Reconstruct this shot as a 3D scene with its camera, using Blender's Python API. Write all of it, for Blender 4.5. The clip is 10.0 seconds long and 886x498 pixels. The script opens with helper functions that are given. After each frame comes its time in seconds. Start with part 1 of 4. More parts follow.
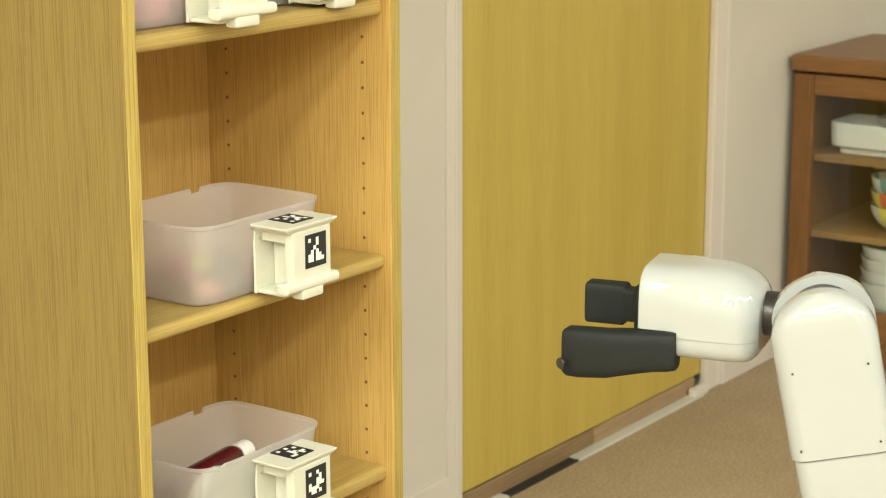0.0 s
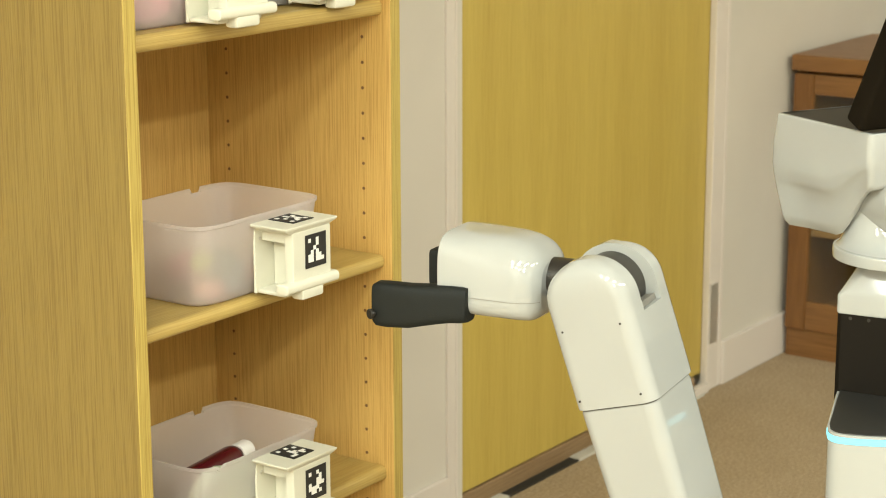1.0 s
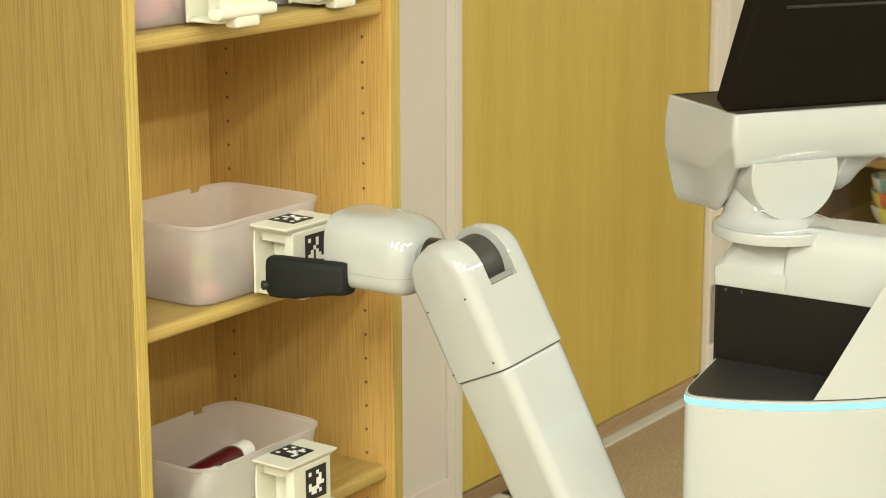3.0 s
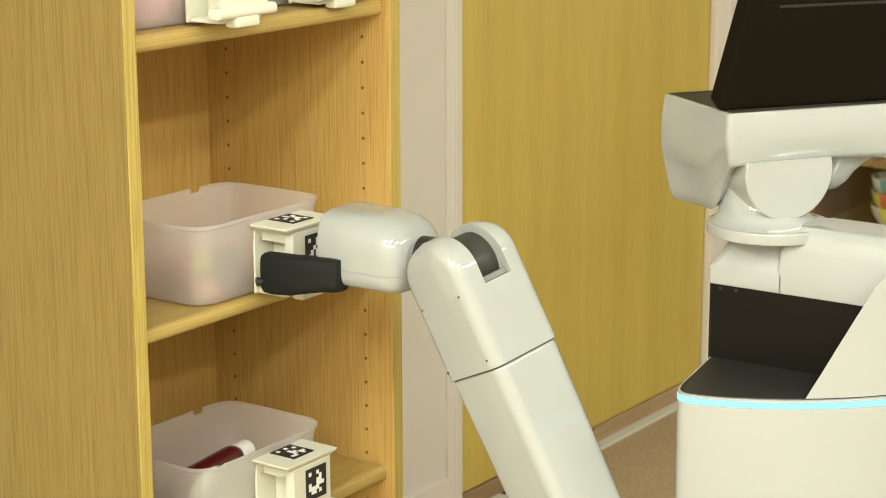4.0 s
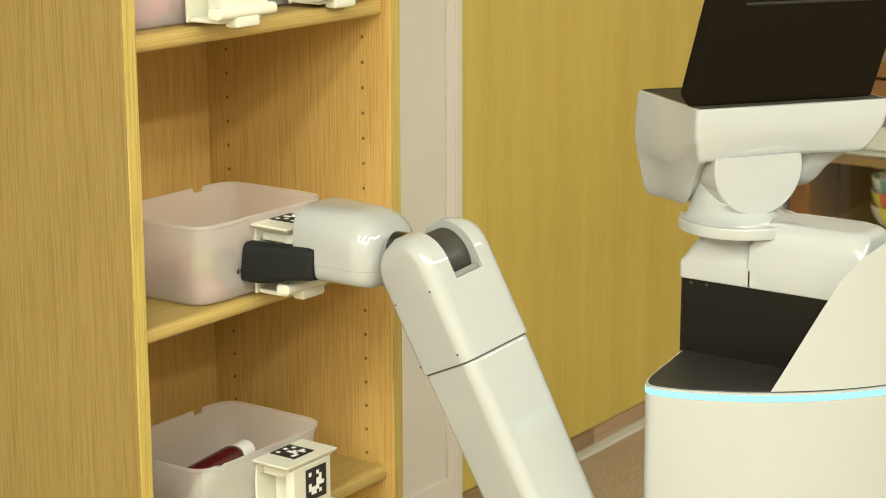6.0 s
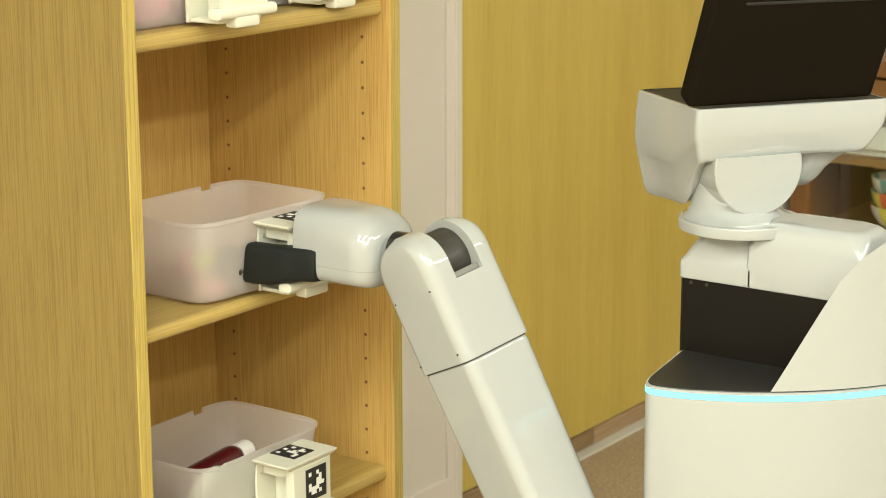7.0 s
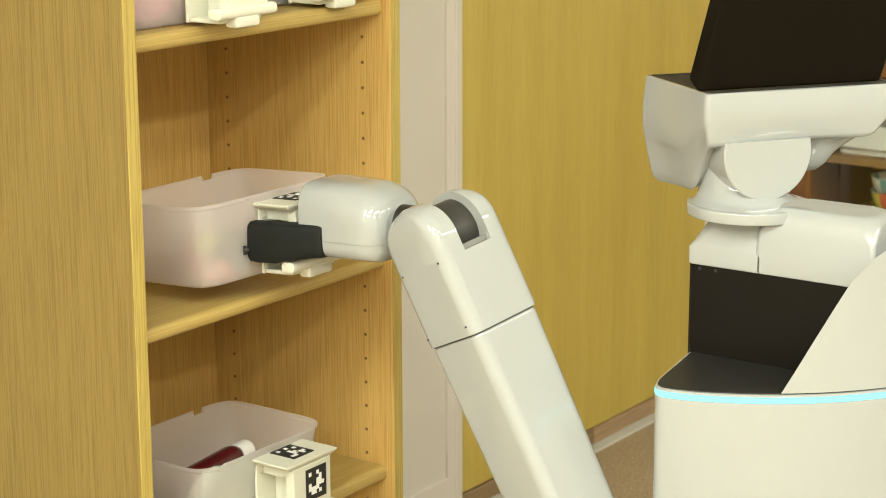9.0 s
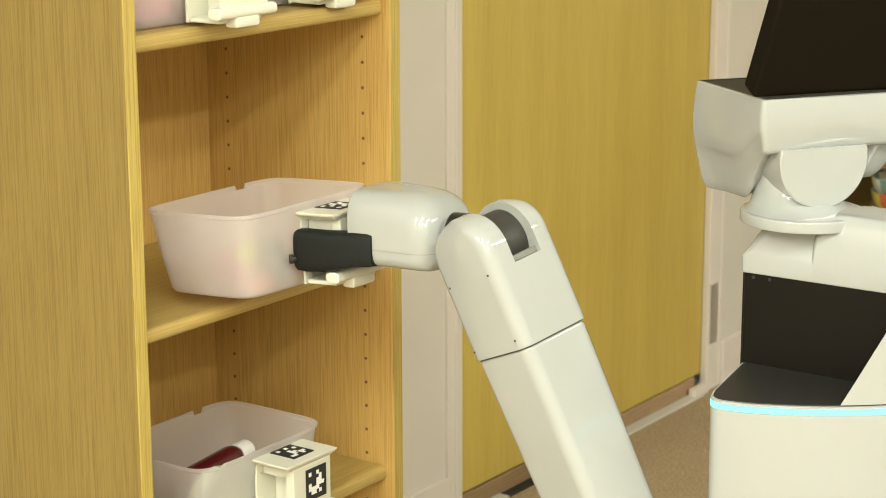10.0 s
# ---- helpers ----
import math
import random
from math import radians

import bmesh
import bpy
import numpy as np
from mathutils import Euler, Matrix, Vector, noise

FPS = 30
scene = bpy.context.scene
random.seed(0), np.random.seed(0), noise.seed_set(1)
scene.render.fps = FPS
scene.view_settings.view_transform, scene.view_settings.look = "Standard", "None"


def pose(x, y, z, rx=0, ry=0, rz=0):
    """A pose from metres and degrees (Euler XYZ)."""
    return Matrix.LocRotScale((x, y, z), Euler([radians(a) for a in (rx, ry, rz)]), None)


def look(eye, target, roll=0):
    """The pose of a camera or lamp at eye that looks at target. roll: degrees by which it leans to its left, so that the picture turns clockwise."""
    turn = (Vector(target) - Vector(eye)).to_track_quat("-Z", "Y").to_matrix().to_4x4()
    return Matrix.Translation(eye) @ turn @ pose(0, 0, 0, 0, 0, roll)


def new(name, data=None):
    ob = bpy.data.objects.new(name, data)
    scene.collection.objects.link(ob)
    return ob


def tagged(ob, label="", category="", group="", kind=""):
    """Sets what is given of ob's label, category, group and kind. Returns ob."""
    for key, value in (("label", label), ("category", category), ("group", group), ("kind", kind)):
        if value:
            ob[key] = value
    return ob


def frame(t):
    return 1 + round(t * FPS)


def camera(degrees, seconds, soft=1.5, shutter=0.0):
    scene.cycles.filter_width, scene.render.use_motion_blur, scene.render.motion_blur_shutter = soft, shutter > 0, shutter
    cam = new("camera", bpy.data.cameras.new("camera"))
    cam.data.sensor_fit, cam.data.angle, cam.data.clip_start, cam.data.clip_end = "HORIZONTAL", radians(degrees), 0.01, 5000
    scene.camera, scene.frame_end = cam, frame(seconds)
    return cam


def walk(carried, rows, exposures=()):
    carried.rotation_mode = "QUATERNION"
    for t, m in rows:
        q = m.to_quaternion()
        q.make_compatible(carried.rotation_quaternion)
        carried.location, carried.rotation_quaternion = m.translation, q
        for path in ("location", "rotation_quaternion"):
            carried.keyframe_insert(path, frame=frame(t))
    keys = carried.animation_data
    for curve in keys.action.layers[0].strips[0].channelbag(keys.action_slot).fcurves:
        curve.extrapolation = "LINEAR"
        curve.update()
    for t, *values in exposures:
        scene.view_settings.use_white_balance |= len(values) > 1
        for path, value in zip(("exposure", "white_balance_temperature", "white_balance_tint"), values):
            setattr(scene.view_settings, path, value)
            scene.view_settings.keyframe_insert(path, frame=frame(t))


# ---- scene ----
cam = camera(25.4, 10.0, soft=1.0)
EYE = (-1.9265, -1.4496, 1.2124)
AIM = (-0.18295, -0.20902, 0.70154)
walk(cam, [(0.0, look(EYE, AIM, -0.15)), (10.0, look(EYE, AIM, -0.15))])
cam.data.dof.use_dof = True
cam.data.dof.focus_distance = 2.12
cam.data.dof.aperture_fstop = 13.0

# ---- light ----
world = bpy.data.worlds.new("world")
scene.world = world
world.use_nodes = True
world.node_tree.nodes["Background"].inputs[0].default_value = (1.0, 0.93, 0.8, 1)
world.node_tree.nodes["Background"].inputs[1].default_value = 0.05
scene.view_settings.exposure = 0.0
LAMP = 37.0
LAMP_COLOR = (0.94, 1.0, 0.885)
# ceiling fixtures: x, y of their centres
# the pair at y -0.45 is added fill, brightening the robot's left faces
FIXTURES = [(-4.1, -1.35), (-2.2, -1.35), (-4.1, -2.3), (-1.4, -2.3), (-3.0, -3.1), (-0.3, -3.1), (-4.1, -0.45), (-2.9, -0.45), (-4.1, -3.9), (1.2, -3.1)]


# ---- materials ----
def mat(name, color, rough=0.5, metal=0.0, spec=0.5, coat=0.0):
    m = bpy.data.materials.new(name)
    m.use_nodes = True
    b = m.node_tree.nodes["Principled BSDF"]
    b.inputs["Base Color"].default_value = (*color, 1)
    b.inputs["Roughness"].default_value = rough
    b.inputs["Metallic"].default_value = metal
    b.inputs["Specular IOR Level"].default_value = spec
    b.inputs["Coat Weight"].default_value = coat
    return m


def node(m, kind, **inputs):
    n = m.node_tree.nodes.new(kind)
    for k, v in inputs.items():
        n.inputs[k.replace("_", " ")].default_value = v
    return n


def link(m, a, b):
    m.node_tree.links.new(a, b)


def noise_of(m, scale, stretch=(1, 1, 1), detail=4.0, rough=0.55, dist=0.0):
    co = node(m, "ShaderNodeTexCoord")
    mp = node(m, "ShaderNodeMapping")
    mp.inputs["Scale"].default_value = stretch
    nz = node(m, "ShaderNodeTexNoise", Scale=scale, Detail=detail, Roughness=rough, Distortion=dist)
    link(m, co.outputs["Object"], mp.inputs["Vector"])
    link(m, mp.outputs["Vector"], nz.inputs["Vector"])
    return nz.outputs["Fac"]


def ramp(m, fac, stops):
    r = node(m, "ShaderNodeValToRGB")
    e = r.color_ramp.elements
    while len(e) < len(stops):
        e.new(0.5)
    for el, (p, c) in zip(e, stops):
        el.position, el.color = p, (*c, 1)
    link(m, fac, r.inputs["Fac"])
    return r.outputs["Color"]


def mix(m, a, b, fac, blend="MIX"):
    n = m.node_tree.nodes.new("ShaderNodeMix")
    n.data_type, n.blend_type = "RGBA", blend
    if isinstance(fac, (int, float)):
        n.inputs[0].default_value = fac
    else:
        link(m, fac, n.inputs[0])
    for s, v in ((6, a), (7, b)):
        if isinstance(v, tuple):
            n.inputs[s].default_value = (*v, 1)
        else:
            link(m, v, n.inputs[s])
    return n.outputs[2]


def bump(m, fac, strength, distance):
    n = node(m, "ShaderNodeBump", Strength=strength, Distance=distance)
    link(m, fac, n.inputs["Height"])
    link(m, n.outputs["Normal"], m.node_tree.nodes["Principled BSDF"].inputs["Normal"])


def wood(name, light, dark, along, rough=0.42, fine=1.0, broad=0.6):
    """Veneer with the grain running along one axis: broad bands, fine pores."""
    m = mat(name, light, rough)
    b = m.node_tree.nodes["Principled BSDF"]
    long = {"x": (0.02, 1, 1), "y": (1, 0.02, 1), "z": (1, 1, 0.02)}[along]
    bands = noise_of(m, 14, long, 3.0, 0.5, 0.3)
    pores = noise_of(m, 620, {"x": (0.012, 1, 1), "y": (1, 0.012, 1), "z": (1, 1, 0.012)}[along], 5.0, 0.7)
    mid = tuple((a + c) / 2 for a, c in zip(light, dark))
    base = ramp(m, bands, [(0.25, tuple((a * 3 + c * 2) / 5 for a, c in zip(light, dark)) if broad < 0.8 else dark), (0.75, light)])
    grain = ramp(m, pores, [(0.36, tuple(c * 0.9 for c in dark)), (0.58, light)])
    col = mix(m, base, grain, 0.55 * fine)
    lines = noise_of(m, 640, {"x": (0.014, 1, 1), "y": (1, 0.014, 1), "z": (1, 1, 0.014)}[along], 3.0, 0.6, 0.5)
    col = mix(m, col, ramp(m, lines, [(0.40, (0.72, 0.64, 0.52)), (0.50, (1, 1, 1)), (0.70, (1.06, 1.06, 1.06))]), 0.75 * fine, "MULTIPLY")
    link(m, col, b.inputs["Base Color"])
    rr = ramp(m, pores, [(0.3, (rough + 0.14,) * 3), (0.7, (rough - 0.05,) * 3)])
    link(m, rr, b.inputs["Roughness"])
    bump(m, pores, 0.25, 0.0006)
    return m


def painted(name, color, rough=0.6, scale=180, amount=0.05, relief=0.12, spec=0.5):
    m = mat(name, color, rough, spec=spec)
    b = m.node_tree.nodes["Principled BSDF"]
    big = noise_of(m, 2.3, (1, 1, 1), 3)
    small = noise_of(m, scale, (1, 1, 1), 3)
    lo = tuple(c * (1 - amount) for c in color)
    hi = tuple(min(1, c * (1 + amount)) for c in color)
    link(m, ramp(m, big, [(0.3, lo), (0.7, hi)]), b.inputs["Base Color"])
    bump(m, small, relief, 0.001)
    return m


# outer side panel: the same oak, darkened in colour to offset the lamps
OAK_DIMMED = (0.242, 0.165, 0.037)
OAK_DIMMED_D = (0.203, 0.132, 0.0255)
M_oak_dimmed = wood("oak_upright_dimmed", OAK_DIMMED, OAK_DIMMED_D, "z", 0.45, 1.0)
M_oak_edge = wood("oak_edge_band", (0.50, 0.375, 0.102), (0.42, 0.30, 0.07), "z", 0.45, 1.0)
M_oak_x = wood("oak_shelf", (0.50, 0.355, 0.112), (0.41, 0.275, 0.075), "x", 0.42, 0.55)
# same oak, lighter and redder: bounce light inside the shelf put into the colour
M_oak_brightened = wood("oak_inside_brightened", (0.675, 0.432, 0.134), (0.53, 0.315, 0.083), "z", 0.5, 0.9)
M_door = wood("door_veneer", (0.59, 0.45, 0.106), (0.46, 0.325, 0.064), "z", 0.4, 0.45, 0.85)
M_brown = wood("brown_wood", (0.22, 0.098, 0.026), (0.135, 0.054, 0.013), "z", 0.38)
M_brown_y = wood("brown_wood_crosswise", (0.26, 0.125, 0.04), (0.16, 0.068, 0.02), "y", 0.34)
M_cab_in = wood("cabinet_shelf_wood", (0.30, 0.165, 0.052), (0.20, 0.10, 0.03), "y", 0.5)
M_sill_d = wood("threshold_wood_dark", (0.30, 0.20, 0.105), (0.18, 0.11, 0.055), "x", 0.5)
M_sill = wood("threshold_wood", (0.42, 0.29, 0.17), (0.27, 0.165, 0.085), "x", 0.5)
M_wall = painted("wall_paint", (0.65, 0.605, 0.54), 0.65)
M_trim = painted("trim_paint", (0.71, 0.645, 0.59), 0.45, 90, 0.03, 0.05)
M_ceil = painted("ceiling_paint", (0.82, 0.82, 0.80), 0.8)
M_dark = mat("dark_hole", (0.18, 0.09, 0.034), 0.8)
M_metal = mat("brushed_metal", (0.60, 0.58, 0.53), 0.5, 0.75)
M_strip = painted("worn_aluminium", (0.58, 0.56, 0.50), 0.5, 120, 0.12, 0.1)
M_black_gap = mat("dark_groove", (0.02, 0.018, 0.015), 0.7)


def carpet():
    m = mat("carpet", (0.3, 0.2, 0.12), 0.95, spec=0.2)
    b = m.node_tree.nodes["Principled BSDF"]
    spk = noise_of(m, 170, (1, 1, 1), 5, 0.75)
    blot = noise_of(m, 9, (1, 1, 1), 4, 0.6)
    c1 = ramp(m, spk, [(0.32, (0.29, 0.21, 0.13)), (0.50, (0.42, 0.32, 0.205)), (0.68, (0.56, 0.45, 0.31))])
    c2 = ramp(m, blot, [(0.3, (0.90, 0.89, 0.87)), (0.7, (1, 1, 1))])
    link(m, mix(m, c1, c2, 1.0, "MULTIPLY"), b.inputs["Base Color"])
    bump(m, spk, 0.6, 0.004)
    return m


M_floor = carpet()


def frosted(name, color, trans=0.75):
    m = mat(name, color, 0.42)
    b = m.node_tree.nodes["Principled BSDF"]
    out = m.node_tree.nodes["Material Output"]
    nz = noise_of(m, 30, (1, 1, 1), 3)
    link(m, ramp(m, nz, [(0.3, tuple(c * 0.96 for c in color)), (0.7, color)]), b.inputs["Base Color"])
    tr = node(m, "ShaderNodeBsdfTransparent")
    tr.inputs["Color"].default_value = (0.99, 0.985, 0.98, 1)
    tl = node(m, "ShaderNodeBsdfTranslucent")
    tl.inputs["Color"].default_value = (*color, 1)
    rf = node(m, "ShaderNodeBsdfRefraction", Roughness=0.30, IOR=1.03)
    rf.inputs["Color"].default_value = (1.0, 0.995, 0.99, 1)
    mixes = [node(m, "ShaderNodeMixShader") for _ in range(3)]
    mixes[0].inputs[0].default_value = 0.5
    link(m, b.outputs[0], mixes[0].inputs[1])
    link(m, tl.outputs[0], mixes[0].inputs[2])
    mixes[1].inputs[0].default_value = 0.35
    link(m, rf.outputs[0], mixes[1].inputs[1])
    link(m, tr.outputs[0], mixes[1].inputs[2])
    mixes[2].inputs[0].default_value = trans
    link(m, mixes[0].outputs[0], mixes[2].inputs[1])
    link(m, mixes[1].outputs[0], mixes[2].inputs[2])
    link(m, mixes[2].outputs[0], out.inputs["Surface"])
    return m


M_bin = frosted("frosted_plastic", (0.97, 0.92, 0.93), 0.60)
M_print = painted("printed_plastic", (0.69, 0.67, 0.56), 0.45, 700, 0.03, 0.2)
M_mark_b = mat("marker_black", (0.02, 0.018, 0.016), 0.6)
M_mark_w = mat("marker_white", (0.85, 0.84, 0.80), 0.6)


def robot_white():
    m = mat("robot_white_gloss", (0.47, 0.465, 0.44), 0.08, coat=0.5)
    b = m.node_tree.nodes["Principled BSDF"]
    nz = noise_of(m, 6, (1, 1, 1), 3)
    link(m, ramp(m, nz, [(0.3, (0.380, 0.389, 0.380)), (0.7, (0.395, 0.405, 0.395))]), b.inputs["Base Color"])
    link(m, ramp(m, noise_of(m, 40), [(0.3, (0.06,) * 3), (0.7, (0.10,) * 3)]), b.inputs["Roughness"])
    return m


M_white = robot_white()
M_black = painted("robot_black_panel", (0.009, 0.0072, 0.0052), 0.45, 500, 0.1, 0.05, 0.12)
M_tray = painted("tray_black", (0.022, 0.021, 0.019), 0.5, 300, 0.15, 0.1, 0.3)
M_rubber = painted("black_rubber", (0.009, 0.011, 0.010), 0.65, 900, 0.2, 0.25, 0.3)
M_grey = mat("joint_grey", (0.045, 0.042, 0.036), 0.45, 0.2)
M_steel = mat("joint_steel", (0.055, 0.052, 0.048), 0.3, 0.7)
M_seam = mat("seam_dark", (0.07, 0.065, 0.055), 0.6)
M_screen = painted("tablet_black", (0.0105, 0.0080, 0.0050), 0.6, 400, 0.08, 0.04, 0.03)
M_groove = mat("tablet_groove_dark", (0.013, 0.011, 0.008), 0.55)
M_led = mat("led_cyan", (0.1, 0.5, 0.6), 0.4)
M_led.node_tree.nodes["Principled BSDF"].inputs["Emission Color"].default_value = (0.25, 0.85, 1.0, 1)
M_led.node_tree.nodes["Principled BSDF"].inputs["Emission Strength"].default_value = 1.1
M_lamp = mat("lamp_diffuser", (0.9, 0.9, 0.85), 0.6)
M_lamp.node_tree.nodes["Principled BSDF"].inputs["Emission Color"].default_value = (*LAMP_COLOR, 1)
M_lamp.node_tree.nodes["Principled BSDF"].inputs["Emission Strength"].default_value = 4.0


# ---- mesh helpers ----
def box(bm, lo, hi, bevel=0.0, seg=2):
    r = bmesh.ops.create_cube(bm, size=1)
    vs = r["verts"]
    for v in vs:
        v.co = Vector([(a + b) / 2 + c * (b - a) for a, b, c in zip(lo, hi, v.co)])
    if bevel:
        es = list({e for v in vs for e in v.link_edges})
        bmesh.ops.bevel(bm, geom=es, offset=bevel, segments=seg, affect="EDGES", profile=0.5)
    return bm


def boxm(lo, hi, bevel=0.0, seg=2):
    return box(bmesh.new(), lo, hi, bevel, seg)


def part(name, bm, material, parent=None, label="", smooth=True, at=None, weighted=True):
    """Links a bmesh as one mesh object, under parent if given."""
    me = bpy.data.meshes.new(name)
    bmesh.ops.recalc_face_normals(bm, faces=bm.faces)
    bm.to_mesh(me)
    bm.free()
    if smooth:
        me.shade_smooth()
        me.set_sharp_from_angle(angle=radians(42))
    me.materials.append(material)
    ob = new(name, me)
    if smooth and weighted and len(me.polygons) > 12:
        ob.modifiers.new("face_weighted_normals", "WEIGHTED_NORMAL").keep_sharp = True
    if at is not None:
        ob.location = at
    if parent is not None:
        ob.parent = parent
    if label:
        ob["label"] = label
    return ob


def empty(name, at=(0, 0, 0)):
    ob = new(name)
    ob.location = at
    ob.empty_display_size = 0.05
    return ob


def ring_super(cx, cy, hx, hy, n, count, z):
    """A rounded-rectangle ring of points; n is the superellipse power."""
    pts = []
    for i in range(count):
        a = 2 * math.pi * i / count + math.pi / count
        c, s = math.cos(a), math.sin(a)
        k = (abs(c) ** n + abs(s) ** n) ** (-1 / n)
        pts.append(Vector((cx + hx * c * k, cy + hy * s * k, z)))
    return pts


def rrect(cx, cy, hx, hy, r, z, k=6):
    pts = []
    for sx, sy, a0 in ((1, 1, 0), (-1, 1, 90), (-1, -1, 180), (1, -1, 270)):
        for i in range(k + 1):
            a = radians(a0 + 90 * i / k)
            pts.append(Vector((cx + sx * (hx - r) + r * math.cos(a), cy + sy * (hy - r) + r * math.sin(a), z)))
    return pts


def rloft(rows, m=None):
    """Loft of rounded rectangles: rows of z, cx, cy, hx, hy, corner radius."""
    return loft([rrect(cx, cy, hx, hy, r, z) for z, cx, cy, hx, hy, r in rows], (True, True), m)


def loft(rings, caps=(True, True), m=None, bm=None):
    bm = bm or bmesh.new()
    rows = []
    for ring in rings:
        rows.append([bm.verts.new(m @ p if m else p) for p in ring])
    n = len(rows[0])
    for a, b in zip(rows, rows[1:]):
        for i in range(n):
            bm.faces.new((a[i], a[(i + 1) % n], b[(i + 1) % n], b[i]))
    if caps[0]:
        bm.faces.new(list(reversed(rows[0])))
    if caps[1]:
        bm.faces.new(rows[-1])
    return bm


def blob(sections, n=4.0, count=40, m=None, caps=(True, True)):
    """Loft of rounded rectangles: rows of z, cx, cy, hx, hy (and a power)."""
    return loft([ring_super(s[1], s[2], s[3], s[4], s[5] if len(s) > 5 else n, count, s[0]) for s in sections], caps, m)


def cyl(r, z0, z1, count=24, m=None, bevel=0.0, cx=0, cy=0):
    prof = [(z0, r - bevel), (z0 + bevel, r), (z1 - bevel, r), (z1, r - bevel)] if bevel else [(z0, r), (z1, r)]
    return loft([[Vector((cx + q * math.cos(2 * math.pi * i / count), cy + q * math.sin(2 * math.pi * i / count), z)) for i in range(count)] for z, q in prof], (True, True), m)


def extrude_outline(pts, axis, lo, hi, bevel=0.0, seg=3):
    """A prism from an outline in the plane across axis."""
    bm = bmesh.new()
    def at(p, h):
        return {"x": (h, p[0], p[1]), "y": (p[0], h, p[1]), "z": (p[0], p[1], h)}[axis]
    a = [bm.verts.new(at(p, lo)) for p in pts]
    b = [bm.verts.new(at(p, hi)) for p in pts]
    n = len(pts)
    bm.faces.new(a)
    bm.faces.new(list(reversed(b)))
    for i in range(n):
        bm.faces.new((a[i], b[i], b[(i + 1) % n], a[(i + 1) % n]))
    if bevel:
        bmesh.ops.recalc_face_normals(bm, faces=bm.faces)
        es = [e for e in bm.edges if (e.verts[0] in a) == (e.verts[1] in a)]
        bmesh.ops.bevel(bm, geom=es, offset=bevel, segments=seg, affect="EDGES", profile=0.5)
    return bm


# ---- room ----
WALL_Y = 0.335
DOOR_Y = 0.347
DR = 1.5350
X0, X1, Y0, H = -5.0, 2.75, -5.2, 2.55


def structure(name, bm, material, label, category, parent=None):
    ob = part(name, bm, material, parent, smooth=False)
    return tagged(ob, label, category, kind="structure")


floor = structure("floor", boxm((X0 - .2, Y0 - .2, -0.1), (X1 + .2, WALL_Y + .6, 0.0)), M_floor, "brown speckled short-pile carpet floor", "floor")
bm = bmesh.new()
box(bm, (X0, WALL_Y, 0), (0.636, WALL_Y + 0.14, H))
box(bm, (0.636, WALL_Y + 0.0, 2.06), (DR, WALL_Y + 0.14, H))
box(bm, (DR + 0.0005, WALL_Y, 0), (X1, WALL_Y + 0.14, H))
box(bm, (0.636, DOOR_Y + 0.045, 0), (DR, WALL_Y + 0.14, 2.06))
wall_north = structure("wall_north", bm, M_wall, "off-white painted wall with a recessed door", "wall")
structure("wall_east", boxm((X1, Y0, 0), (X1 + 0.12, WALL_Y, H)), M_wall, "off-white painted end wall", "wall")
structure("wall_south", boxm((X0, Y0 - 0.12, 0), (X1, Y0, H)), M_wall, "off-white painted wall", "wall")
structure("wall_west", boxm((X0 - 0.12, Y0, 0), (X0, WALL_Y, H)), M_wall, "off-white painted wall", "wall")
structure("ceiling", boxm((X0, Y0, H), (X1, WALL_Y, H + 0.08)), M_ceil, "white flat ceiling", "ceiling")


def ceiling_light(x, y):
    root = empty("ceiling_light", (x, y, H))
    bm = bmesh.new()
    for lo, hi in (((-.63, -.16, -.035), (.63, -.145, 0)), ((-.63, .145, -.035), (.63, .16, 0)), ((-.63, -.145, -.035), (-.615, .145, 0)), ((.615, -.145, -.035), (.63, .145, 0))):
        box(bm, lo, hi)
    part("frame", bm, M_trim, root, smooth=False)
    part("diffuser", boxm((-.615, -.145, -.028), (.615, .145, -.01)), M_lamp, root, smooth=False)
    tagged(root, "unseen long white ceiling light fixture, switched on", "ceiling light", "ceiling lights")
    return root


for i, (x, y) in enumerate(FIXTURES):
    ceiling_light(x, y)
    la = bpy.data.lights.new("ceiling_lamp", "AREA")
    la.shape, la.size, la.size_y, la.energy, la.color = "RECTANGLE", 1.2, 0.28, LAMP, LAMP_COLOR
    lo = new("ceiling_lamp", la)
    lo.location = (x, y, H - 0.04)

# ---- door, casing, threshold ----
door = tagged(empty("door_1", (0, 0, 0)), "closed flush door in light yellow oak veneer", "door", kind="structure")
part("door_leaf", boxm((0.622, DOOR_Y, 0.036), (DR - 0.004, DOOR_Y + 0.04, 2.05), 0.0015), M_door, door, smooth=False)
casing = tagged(empty("door_casing"), "white painted door casing with stepped profile", "door casing", kind="structure")
for x0, x1, pr in ((0.588, 0.595, 0.004), (0.595, 0.612, 0.0032), (0.612, 0.618, 0.004)):
    part("casing_strip", boxm((x0, WALL_Y - pr, 0.0), (x1, WALL_Y + 0.0015, 2.06), 0.0015), M_trim, casing, smooth=False)
for x0, x1, pr in ((1.498, 1.503, 0.004), (1.503, 1.548, 0.0034), (1.548, 1.558, 0.004)):
    part("casing_strip", boxm((x0, WALL_Y - pr, 0.0), (x1, DOOR_Y - 0.001 if x1 < 1.535 else WALL_Y + 0.0015, 2.06), 0.0015), M_trim, casing, smooth=False)
part("strike_plate", boxm((1.5045, WALL_Y - 0.0052, 0.098), (1.535, WALL_Y - 0.0032, 0.222), 0.0006), M_metal, casing, "worn metal strike plate")
